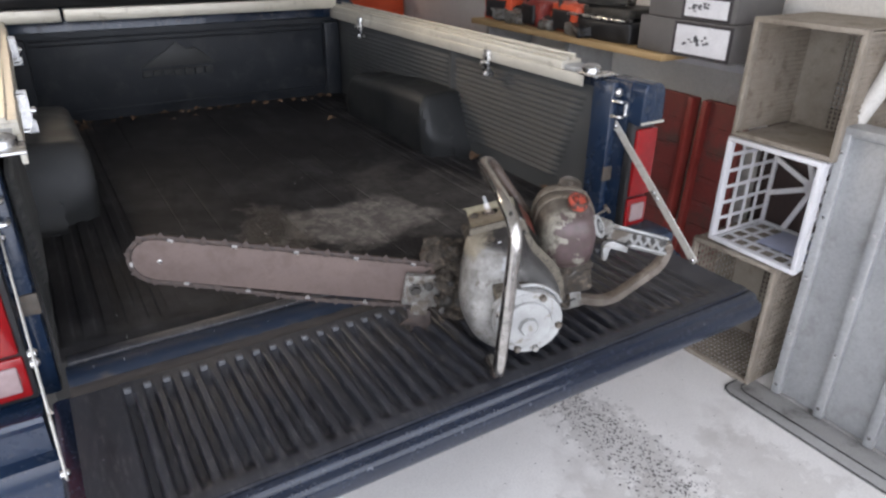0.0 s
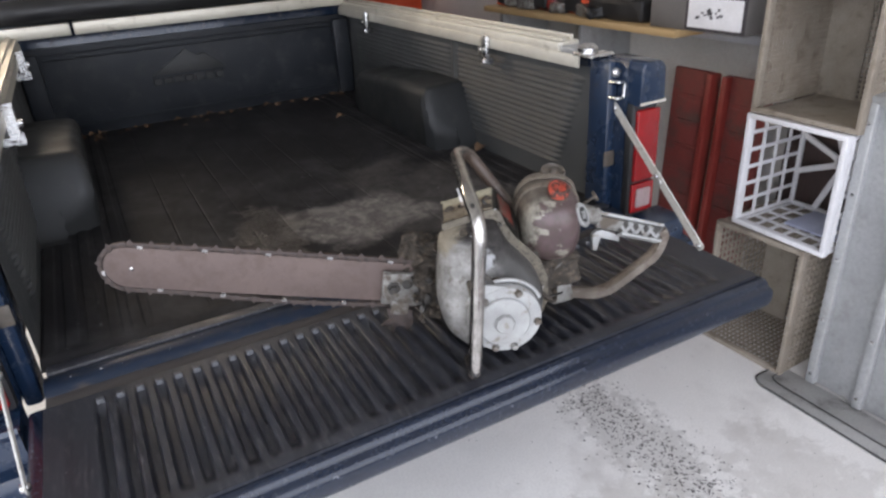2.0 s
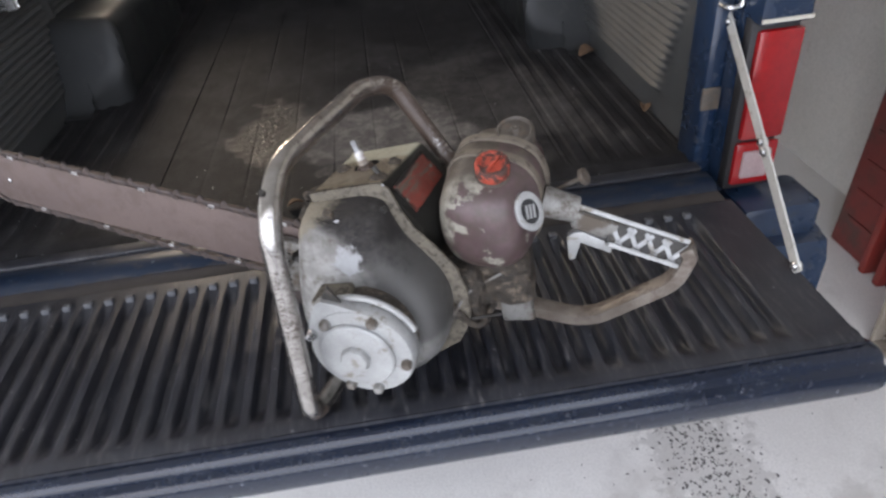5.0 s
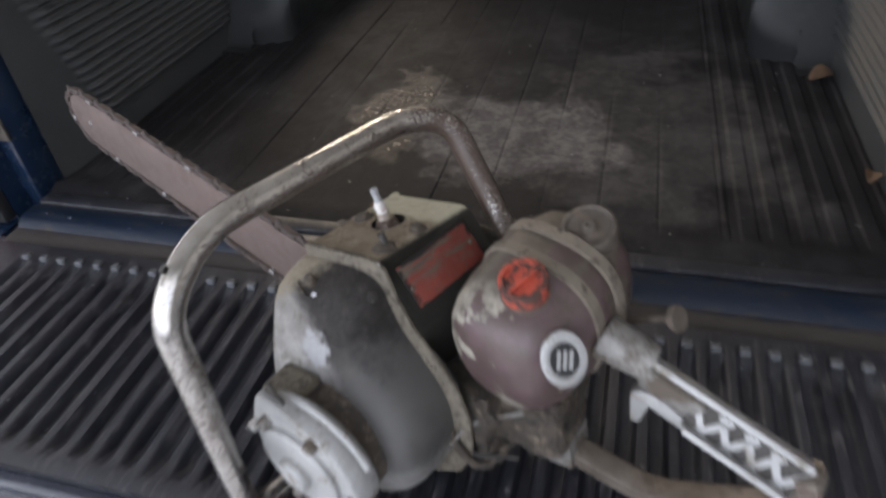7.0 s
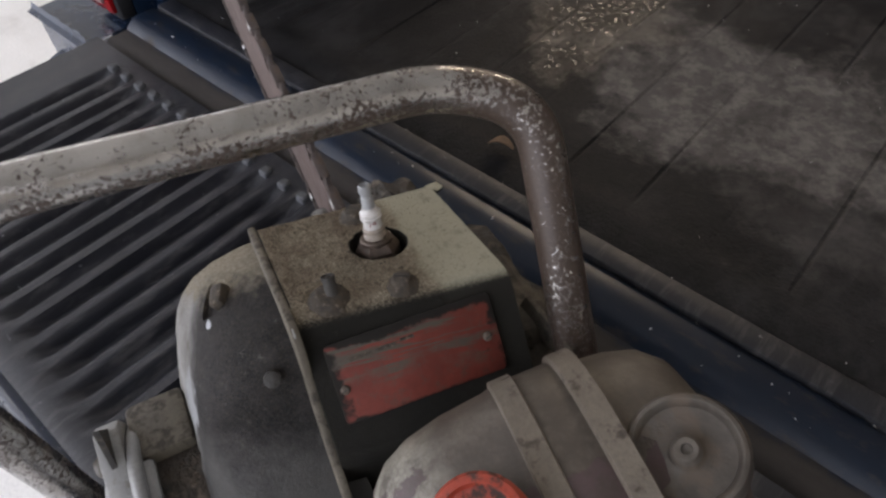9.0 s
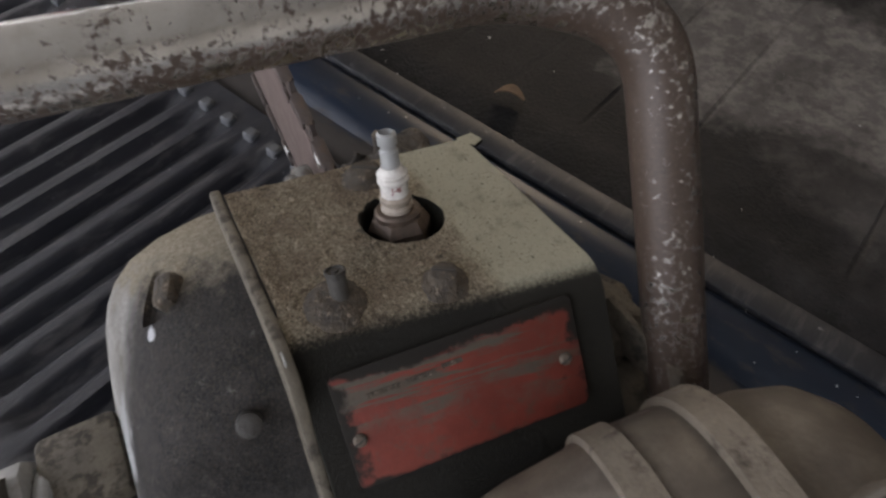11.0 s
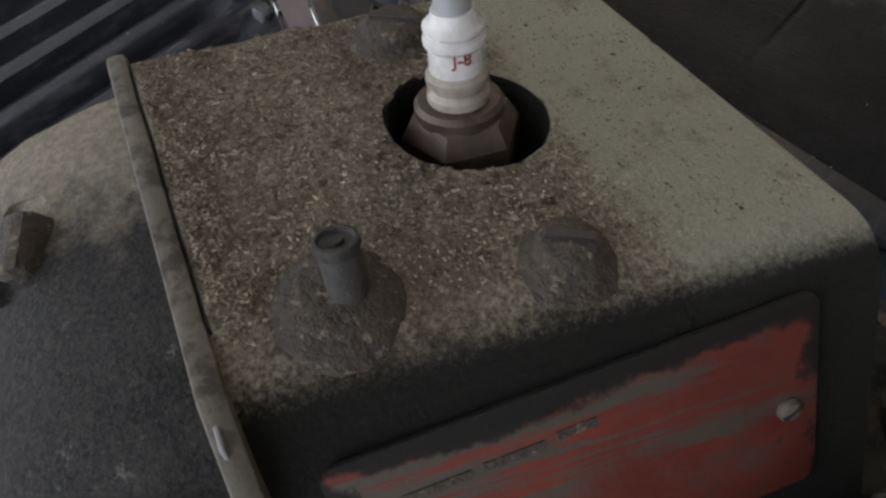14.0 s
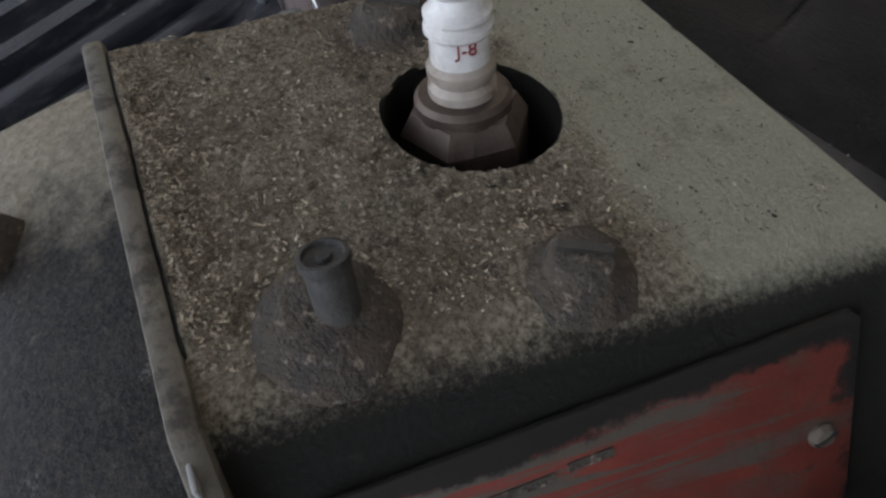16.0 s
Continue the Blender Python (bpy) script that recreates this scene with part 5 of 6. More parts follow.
for p, r in (((0.0462, 0.0036), 0.0050), ((-0.0212, 0.0038), 0.0070)):
    bm = lathe([(r * 1.9, -0.001), (r * 1.45, 0.0006), (r * 1.15, 0.0017), (r, 0.0032), (r * 0.9, 0.0043), (r * 0.6, 0.0050), (0.0004, 0.0052)], 28, m=Matrix.Translation((*p, W0)))
    for v in bm.verts:
        v.co += Vector(noise.noise_vector(v.co * 260)) * 0.0006
    bolt = part("head_bolt", bm, CAKED_IRON, cyl, "dust-caked slotted bolt head")
    part("slot", box((-r * 0.75, -0.0007, 0.0034), (r * 0.75, 0.0007, 0.0056), m=Matrix.Translation((*p, W0)) @ pose(0, 0, 0, 0, 0, 55)), DARK_IRON, bolt)
part("rear_tab", prism([(0, 0), (0.010, 0.001), (0.009, 0.007), (0.002, 0.008)], 0.0015, 0, m=Matrix.Translation((-0.033, 0.050, W0 - 0.003)) @ pose(0, 0, 0, 0, 0, 20)), BOX_DUST, cyl)

# tubular front handle
loop = rounded([(-0.050, -0.134, 0.020), (-0.0520, -0.200, 0.0290), (0.0083, -0.2026, 0.3007), (0.0050, -0.1508, 0.3340), (0.0180, 0.0570, 0.3240), (0.0425, 0.0935, 0.3104), (0.1228, 0.0781, 0.1394), (0.118, 0.0651, 0.0915)], 0.042, 9)
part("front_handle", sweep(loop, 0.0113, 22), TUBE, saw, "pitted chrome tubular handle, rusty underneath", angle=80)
part("handle_hole", lathe([(0.0034, 0), (0.0034, 0.0016), (0.0004, 0.0016)], 12, m=axis_to((0.0049, -0.1862, 0.3250), (-0.25, -0.55, 0.80))), DARK_IRON, saw)

# fuel tank
def tank_ring(v, k):
    pts = []
    for i in range(44):
        a = math.tau * i / 44
        c, s = math.cos(a), math.sin(a)
        pts.append(Vector((0.163 + 0.059 * k * abs(c) ** 0.72 * (1 if c > 0 else -1), v, 0.178 + (0.070 if s > 0 else 0.068) * k * abs(s) ** 0.72 * (1 if s > 0 else -1))))
    return pts


rings = [tank_ring(v, k) for v, k in ((-0.084, 0.30), (-0.0816, 0.50), (-0.076, 0.69), (-0.067, 0.82), (-0.054, 0.905), (-0.036, 0.955), (-0.014, 0.975), (-0.008, 1.0), (0.026, 0.98), (0.030, 0.92), (0.044, 0.89), (0.058, 0.82), (0.067, 0.70), (0.072, 0.52), (0.074, 0.25))]
tank = part("fuel_tank", loft(rings), TANK, saw, "rounded fuel tank, maroon paint flaked to dusty metal", angle=70)
tank.matrix_basis = TANK_AT
for v in (-0.005, 0.024):
    bm = loft([tank_ring(v - 0.006, 0.98), tank_ring(v - 0.005, 1.025), tank_ring(v + 0.005, 1.022), tank_ring(v + 0.006, 0.97)])
    part("tank_band", bm, STRAP_DUST, tank, "dusty strap round the tank", angle=70)
at = axis_to((0.174, -0.0336, 0.240), (0.10, -0.12, 1))
part("filler_neck", lathe([(0.0200, -0.006), (0.0200, 0.004), (0.0175, 0.005), (0.0175, 0.009)], 30, m=at), CAP_GREY, tank)
bm = lathe([(0.0188, 0.007), (0.0195, 0.009), (0.0195, 0.021), (0.0180, 0.023), (0.0150, 0.0235), (0.0140, 0.0210), (0.0004, 0.0205)], 36, m=at)
bm = box((-0.0150, -0.0030, 0.0200), (0.0150, 0.0030, 0.0240), 0.001, bm, at @ pose(0, 0, 0, 0, 0, 35))
part("fuel_cap", bm, FUEL_RED, tank, "orange-red fuel cap, paint chipped to black")
at = axis_to((0.178, 0.048, 0.231), (0.05, -0.15, 1))
bm = lathe([(0.0235, -0.006), (0.0235, 0.005), (0.0228, 0.0135), (0.0215, 0.0155), (0.0200, 0.0158), (0.0190, 0.0148), (0.0178, 0.0118), (0.0120, 0.0106), (0.0075, 0.0110), (0.0062, 0.0122), (0.0056, 0.0165), (0.0042, 0.0182), (0.0022, 0.0180), (0.0018, 0.0165), (0.0004, 0.0165)], 40, m=at)
part("oil_cap", bm, CAP_GREY, tank, "dusty grey metal oil cap")
at = axis_to((0.2165, -0.0500, 0.2085), (0.80, -0.42, 0.50)) @ Matrix.Translation((0, 0, 0.0035)) @ Matrix.Diagonal((1.2, 1.2, 1, 1))
badge = part("badge", lathe([(0.0175, -0.004), (0.0180, 0.0008), (0.0165, 0.0018), (0.0125, 0.0018), (0.0120, 0.0010), (0.0004, 0.0010)], 40, m=at @ Matrix.Diagonal((0.85, 1.1, 1, 1))), BRIGHT_CAST, tank, "round silver and black badge")
part("badge_centre", lathe([(0.0112, 0.0010), (0.0112, 0.0018), (0.0004, 0.0020)], 32, m=at @ Matrix.Diagonal((0.85, 1.1, 1, 1))), BLACK, badge)
bm = None
for k in (-1, 0, 1):
    bm = box((-0.0065, -0.0012 + 0.0042 * k, 0.0018), (0.0065, 0.0012 + 0.0042 * k, 0.0024), bm=bm, m=at @ pose(0, 0, 0, 0, 0, 70))
part("badge_bars", bm, BRIGHT_CAST, badge)

# rear handle
bm = sweep([(0.205, 0.0, 0.178), (0.245, 0.002, 0.160)], [0.020, 0.016], 12)
bm = box((0.238, -0.010, 0.128), (0.292, 0.012, 0.152), 0.004, bm, Matrix.Translation((0, 0, 0.0)) @ Matrix.Translation((0.24, 0, 0.15)) @ pose(0, 0, 0, 0, 26, 0) @ Matrix.Translation((-0.24, 0, -0.138)))
rear = part("rear_handle", bm, CAST, saw, "dusty cast alloy rear handle")
rear.matrix_basis = REAR_AT
A, Bv = Vector((0.242, 0, 0.168)), Vector((0.368, 0, 0.104))
d = (Bv - A).normalized()
q = Matrix.Translation(A) @ pose(0, 0, 0, 0, math.degrees(math.atan2(-d.z, d.x)), 0) @ pose(0, 0, 0, -34)
n = (Bv - A).length
GH = 0.034
bm = box((0.0, -0.0095, -0.003), (n, 0.0095, 0.003), 0.002, m=q)
bm = box((0.052, -0.0095, -GH), (n - 0.004, 0.0095, -GH + 0.0055), 0.0015, bm, q)
grip = part("grip", bm, BRIGHT_CAST, rear, "worn bright grip with crossed webs")
part("grip_core", box((0.050, 0.0010, -GH + 0.003), (n, 0.0070, 0.0), 0, m=q), DARK_IRON, grip)
for k in range(4):
    for sgn in (1, -1):
        x = 0.064 + 0.0215 * k
        a, b = Vector((x - 0.0105 * sgn, 0, -0.002)), Vector((x + 0.0105 * sgn, 0, -GH + 0.004))
        e = (b - a)
        part("web", box((-0.0010, -0.0088, 0), (0.0010, -0.0030, e.length), 0.0004, m=q @ Matrix.Translation(a) @ e.to_track_quat("Z", "Y").to_matrix().to_4x4(), seg=1), BRIGHT_CAST, grip)
down = rounded([(0.366, 0, 0.100), (0.371, -0.002, 0.088), (0.352, -0.003, 0.048), (0.252, 0.0, -0.006), (0.222, 0.002, -0.010), (0.150, -0.006, 0.022), (0.120, -0.010, 0.035)], 0.020, 5)
rings = []
pts = [Vector(p) for p in down]
for i, p in enumerate(pts):
    d = (pts[min(i + 1, len(pts) - 1)] - pts[max(i - 1, 0)]).normalized()
    side = Vector((0, 1, 0))
    up = d.cross(side).normalized()
    prof = [(-0.012, -0.011), (-0.009, -0.013), (0.009, -0.013), (0.012, -0.011), (0.012, 0.006), (0.008, 0.009), (-0.008, 0.009), (-0.012, 0.006)]
    rings.append([p + side * a + up * b * 0.85 for a, b in prof])
part("lower_bow", loft(rings), BRONZE, rear, "dusty lower bow of the handle")
part("bow_clamp", box((0.128, -0.022, 0.005), (0.172, 0.018, 0.045), 0.005, m=pose(0, 0, 0, 0, 0, 0)), CAST, rear)
tr = prism([(0, 0), (0.012, 0.0), (0.044, -0.022), (0.040, -0.034), (0.006, -0.016), (-0.004, -0.040), (-0.012, -0.040), (-0.010, -0.006)], 0.012, 0.0015, m=Matrix.Translation((0.238, 0.006, 0.132)) @ pose(0, 0, 0, 90))
part("trigger", tr, BRIGHT_CAST, rear, "pale bare-metal throttle trigger")
bm = sweep([(0.205, 0.035, 0.165), (0.252, 0.032, 0.186)], 0.003, 8)
bm = lathe([(0.010, -0.002), (0.011, 0.0), (0.0105, 0.004), (0.0004, 0.0045)], 18, bm, axis_to((0.253, 0.032, 0.1865), (0.9, -0.1, 0.4)))
part("choke_knob", bm, CAP_GREY, saw, "round dull metal knob on a rod").matrix_basis = REAR_AT
part("carburettor", lump((0.070, -0.050, 0.035), (0.135, 0.055, 0.120), 0.010, 9, 0.01), GREASE, saw, "oily dark carburettor")
part("tank_bracket", lump((0.100, -0.030, 0.050), (0.190, 0.040, 0.115), 0.007, 11, 0.008, 6), GREASE, saw)
part("linkage", sweep(rounded([(0.085, -0.055, 0.062), (0.112, -0.064, 0.058), (0.150, -0.034, 0.040)], 0.02, 4), 0.0024, 8), DARK_IRON, saw)
part("throttle_rod", sweep(rounded([(0.078, -0.058, 0.040), (0.104, -0.070, 0.072), (0.118, -0.052, 0.090), (0.170, -0.020, 0.100)], 0.02, 4), 0.0017, 8), CAST, saw)
part("fuel_hose", sweep(rounded([(0.090, -0.048, 0.095), (0.108, -0.068, 0.066), (0.128, -0.062, 0.040), (0.142, -0.020, 0.050)], 0.02, 4), 0.0042, 10), GREASE, saw, "greasy fuel hose")

# loose sawdust on the box
random.seed(5)
bm = bmesh.new()
for k in range(17000):
    x, y = random.uniform(U0 + 0.001, U1), random.uniform(V0 + 0.002, 0.020)
    if random.random() < 0.22:
        y = V0 + 0.0015 + abs(random.gauss(0, 0.005))
    if random.random() < 0.05:
        y = random.uniform(0.02, V1 - 0.002)
    if math.hypot(x - PLUG.x, y - PLUG.y) < 0.0158 or x > face_u(y, W0) - RF + 0.001 - 0.006 * random.random() ** 2:
        continue
    a, ln, w = random.uniform(0, math.tau), min(0.0007, abs(random.gauss(0, 0.00017)) + 0.00013), random.uniform(0.00006, 0.00017)
    z = W0 + crust(x, y) + random.uniform(0.0, 0.0002)
    c, s, t1, t2 = math.cos(a), math.sin(a), random.uniform(0, 0.0004), random.uniform(0, 0.0004)
    q = [bm.verts.new(v) for v in ((x - c * ln - s * w, y - s * ln + c * w, z + t1), (x + c * ln - s * w, y + s * ln + c * w, z + t2), (x + c * ln + s * w, y + s * ln - c * w, z + t2), (x - c * ln + s * w, y - s * ln - c * w, z + t1), (x, y, z + 0.0002))]
    for i, j in ((0, 1), (1, 2), (2, 3), (3, 0)):
        bm.faces.new((q[i], q[j], q[4]))
dust = solid("sawdust", bm, CHIP, "loose pale sawdust crumbs on the saw's box", "sawdust", kind="stuff", smooth=False)
dust.data.transform(BOX_LEAN)
dust.matrix_world = SAW @ BOX_AT

# ---- things beside the truck ----
def lattice(y0, y1, z0, z1, ny, nz, bar, thick, bm=None, m=None):
    """Crossed bars in the y, z plane."""
    for k in range(ny + 1):
        y = y0 + (y1 - y0) * k / ny
        bm = box((0, y - bar / 2, z0), (thick, y + bar / 2, z1), bm=bm, m=m)
    for k in range(nz + 1):
        z = z0 + (z1 - z0) * k / nz
        bm = box((0.0004, y0, z - bar / 2), (thick - 0.0004, y1, z + bar / 2), bm=bm, m=m)
    return bm


def crate(at, w, h, d, material, label, star, cells, hb=0.004, solid_floor=False):
    """A milk crate on its side: its mouth looks along -x; w along y, h up, d deep."""
    c = thing("milk_crate", label, "crate", "stacked crates", at=at)
    t = 0.006
    rim = None
    for lo, hi in (((-0.004, 0, 0), (0.022, w, 0.016)), ((-0.004, 0, h - 0.016), (0.022, w, h)), ((-0.004, 0, 0.014), (0.022, 0.016, h - 0.014)), ((-0.004, w - 0.016, 0.014), (0.022, w, h - 0.014))):
        rim = box(lo, hi, 0.003, rim)
    part("rim", rim, material, c)
    nx, nz = cells
    fine = nx > 8

    def wall(bars):
        """A wall of crossed bars: the first is its edge, the rest slats of their own unless the mesh is fine."""
        bm, rest = None, []
        for k, (lo, hi) in enumerate(bars):
            if fine or k < 1:
                bm = box(lo, hi, bm=bm)
            else:
                rest.append((lo, hi))
        side = tagged(part("side_wall", bm, material, c), kind="stuff" if fine else "")
        for lo, hi in rest:
            part("slat", box(lo, hi, 0.001, seg=1), material, side)

    order = [0, nx] + list(range(1, nx)), [0, nz] + list(range(1, nz))
    for y in (0, w):
        y0, y1 = (y - t, y) if y else (0, t)
        up = [((0.03 + (d - 0.04) * k / nx - hb, y0, 0.008), (0.03 + (d - 0.04) * k / nx + hb, y1, h - 0.008)) for k in order[0]]
        along_x = [((0.02, y0 + 0.0006, 0.012 + (h - 0.024) * k / nz - hb), (d, y1 - 0.0006, 0.012 + (h - 0.024) * k / nz + hb)) for k in order[1]]
        wall(up[:2] + along_x[:2] + up[2:] + along_x[2:])
    for z in (0, h):
        z0, z1 = (z - t, z) if z else (0, t)
        over = [((0.03 + (d - 0.04) * k / nx - hb, 0.008, z0), (0.03 + (d - 0.04) * k / nx + hb, w - 0.008, z1)) for k in order[0]]
        along_x = [((0.02, 0.012 + (w - 0.024) * k / nz - hb, z0 + 0.0006), (d, 0.012 + (w - 0.024) * k / nz + hb, z1 - 0.0006)) for k in order[1]]
        wall(over[:2] + along_x[:2] + over[2:] + along_x[2:])
        if solid_floor and not z:
            part("floor_sheet", box((0.03, 0.01, 0.001), (d, w - 0.01, t - 0.001)), material, c)
    bm = None
    if star:
        for k in range(8):
            a = math.pi / 8 + k * math.pi / 4
            ln = min(w / 2 / max(abs(math.cos(a)), 1e-3), h / 2 / max(abs(math.sin(a)), 1e-3)) - 0.004
            bm = box((d - 0.012, 0.02, -0.0095), (d - 0.004, ln, 0.0095), 0.001, bm, Matrix.Translation((0, w / 2, h / 2)) @ pose(0, 0, 0, math.degrees(a), 0, 0), seg=1)
        bm = lathe([(0.035, 0), (0.035, 0.008), (0.014, 0.008), (0.014, 0)], 24, bm, Matrix.Translation((d - 0.012, w / 2, h / 2)) @ pose(0, 0, 0, 0, 90, 0))
        for lo, hi in (((d - 0.014, 0, 0), (d, w, 0.012)), ((d - 0.014, 0, h - 0.012), (d, w, h)), ((d - 0.014, 0, 0), (d, 0.012, h)), ((d - 0.014, w - 0.012, 0), (d, w, h))):
            bm = box(lo, hi, 0.002, bm, seg=1)
    else:
        bm = lattice(w * 0.40, w * 0.62, 0.01, h - 0.01, 5, 22, 0.006, 0.006, None, Matrix.Translation((d - 0.008, 0, 0)))
        bm = box((d - 0.008, 0.005, 0.005), (d - 0.002, w * 0.40, h - 0.005), 0.001, bm, seg=1)
        bm = box((d - 0.008, w * 0.62, 0.005), (d - 0.002, w - 0.005, h - 0.005), 0.001, bm, seg=1)
    part("base", bm, material, c)
    return c


crate(pose(1.350, -0.100, 0.0, 0, 0, 2), 0.325, 0.470, 0.315, CRATE_GREY, "dusty beige plastic crate standing on the floor", False, (12, 17), 0.0035)
crate(pose(1.352, -0.155, 0.474, 0, 0, -1), 0.335, 0.378, 0.300, CRATE_WHITE, "white plastic milk crate with a star-shaped base", True, (4, 6), 0.0062)
crate(pose(1.362, -0.175, 0.856, 0, 0, 0), 0.350, 0.378, 0.320, CRATE_GREY, "dusty beige fine-mesh plastic crate atop the stack", False, (18, 22), 0.0030, True)
book = thing("booklet", "pale blue paper booklet lying in the white crate", "booklet")
part("page_block", box((1.46, -0.13, 0.4815), (1.62, 0.06, 0.488), 0.002), BLUE_PAPER, book)

for y, edge in ((0.500, 0.0), (0.262, 0.172)):
    t = thing("red_board", "red painted ramp board, scuffed, leaning on the wall", "board", "boards against the wall", at=pose(1.535, y, 0.0, 0, 3.0, 0))
    part("panel", box((-0.012, 0.0, 0.0), (0.012, 0.19, 0.895), 0.003), RED_BOARD, t)
    part("edge_strip", box((-0.040, edge - 0.012, 0.0), (0.012, edge + 0.014, 0.895), 0.005), RED_STEEL, t, "bright red steel edge")
    for z in range(8):
        part("cleat", box((-0.0165, 0.024, 0.10 + 0.098 * z), (-0.011, 0.155, 0.116 + 0.098 * z), 0.002, seg=1), RED_BOARD, t)

# added dark sheet; keeps the bright wall from showing through the crates
dark = thing("dark_backing", "dark brown sheet added behind the stacked crates", "board")
part("panel", box((1.692, -0.30, 0.0), (1.716, 0.26, 0.93), 0.003), DARK_BACKING, dark)

# ribbed sheet-metal panel
pan = thing("metal_panel", "grey galvanised sheet panel with upright ribs, on edge by the wall", "metal panel")
bm = box((1.405, -1.62, 0.012), (1.43, -0.165, 0.945), 0.004)
part("sheet", bm, ZINC, pan)
for y in (-0.180, -0.335, -0.500, -0.665, -0.83, -0.995, -1.16, -1.325, -1.49):
    part("rib", box((1.382, y - 0.016, 0.012), (1.408, y + 0.016, 0.945), 0.006), ZINC, pan)
part("top_fold", box((1.385, -1.62, 0.935), (1.47, -0.165, 0.965), 0.010), ZINC, pan)
for k in range(20):
    part("screw", lathe([(0.006, 0), (0.006, 0.003), (0.0004, 0.004)], 10, m=axis_to((1.382, (-0.180, -0.335, -0.500, -0.665)[k % 4], 0.05 + 0.21 * (k // 4)), (-1, 0, 0))), CHROME, pan)
pipe = thing("down_pipe", "pale bent conduit above the metal panel", "pipe")
part("tube", sweep(rounded([(1.46, -0.16, 0.97), (1.46, -0.21, 1.10), (1.50, -0.23, 1.30), (1.50, -0.23, 2.5)], 0.05), 0.026, 14), WALL, pipe)

mat = thing("floor_mat", "grey rubber mat with a dark curled edge on the concrete", "mat")
part("mat_body", prism([(1.262, -0.075), (1.250, -0.10), (1.245, -1.6), (1.40, -1.6), (1.40, -0.06), (1.285, -0.060)], 0.006, 0.001), MAT_RUBBER, mat)
part("mat_edge", sweep(rounded([(1.40, -0.058, 0.006), (1.275, -0.062, 0.007), (1.252, -0.09, 0.007), (1.243, -1.6, 0.007)], 0.03), 0.0026, 8), BLACK, mat, "thin dark rolled edge")
part("mat_fold", sweep(rounded([(1.365, -0.09, 0.008), (1.315, -0.095, 0.009), (1.302, -0.12, 0.009), (1.30, -1.6, 0.009)], 0.03), 0.0020, 8), BLACK, mat)

# shelf with boxes and tools
shelf = thing("wall_shelf", "pine board shelf on the garage wall, full of saw parts", "shelf")
part("board", box((1.365, 0.52, 1.040), (1.718, 1.76, 1.066), 0.004), PLANK, shelf)
for y in (1.1, 1.7):
    part("bracket", box((1.44, y, 0.86), (1.718, y + 0.03, 1.038), 0.004), ZINC, shelf)
part("back_strip", box((1.690, 0.02, 0.985), (1.718, 1.76, 1.015), 0.004), CRATE_WHITE, shelf)


def carton(lo, hi, label, paper_lo, paper_hi, seed):
    c = thing("carton", label, "box", "boxes on the shelf")
    part("body", box(lo, hi, 0.003), CARD_GREY, c)
    x = lo[0]
    part("edge_print", box((x - 0.002, paper_lo[0] - 0.012, paper_lo[1] - 0.010), (x + 0.001, paper_hi[0] + 0.012, paper_hi[1] + 0.010)), CARD_DARK, c)
    part("label", box((x - 0.004, paper_lo[0], paper_lo[1]), (x - 0.001, paper_hi[0], paper_hi[1])), PAPER, c)
    rng, bm = random.Random(seed), None
    for k in range(16):
        y, z = rng.gauss((paper_lo[0] + paper_hi[0]) / 2 + 0.015, 0.026), rng.gauss((paper_lo[1] + paper_hi[1]) / 2, 0.008)
        bm = box((x - 0.0052, y, z), (x - 0.004, y + rng.uniform(0.004, 0.016), z + rng.uniform(0.003, 0.010)), bm=bm)
    part("printed_bars", bm, INK, c)
    return c


carton((1.385, 0.255, 1.068), (1.66, 0.66, 1.190), "grey cardboard box with a white printed label", (0.268, 1.082), (0.485, 1.176), 3)
carton((1.400, 0.270, 1.192), (1.65, 0.64, 1.275), "smaller dark cardboard box with a white printed label", (0.300, 1.204), (0.475, 1.262), 4)


def shelf_saw(y, z, turn, seed, mat_a):
    rng = random.Random(seed)
    t = thing("old_chainsaw", "old orange and black chainsaw body on the shelf", "chainsaw", "saws on the shelf", at=pose(1.50, y, z, 0, 0, turn))
    part("body", lump((-0.085, -0.10, 0.0), (0.085, 0.10, 0.12), 0.008, seed, 0.02, 3), mat_a, t)
    part("cover", lump((-0.098, -0.055, 0.012), (-0.080, 0.070, 0.095), 0.004, seed + 3, 0.006, 3), BLACK, t)
    part("handle", sweep(rounded([(-0.07, 0.03, 0.05), (-0.08, 0.04, 0.185), (0.07, 0.04, 0.185), (0.08, 0.03, 0.05)], 0.04, 5), 0.011, 10), BLACK, t)
    part("rear_grip", sweep(rounded([(0.0, -0.09, 0.09), (0.0, -0.22, 0.10), (0.0, -0.23, 0.02), (0.0, -0.09, 0.02)], 0.03, 5), 0.013, 10), DARK_IRON, t)


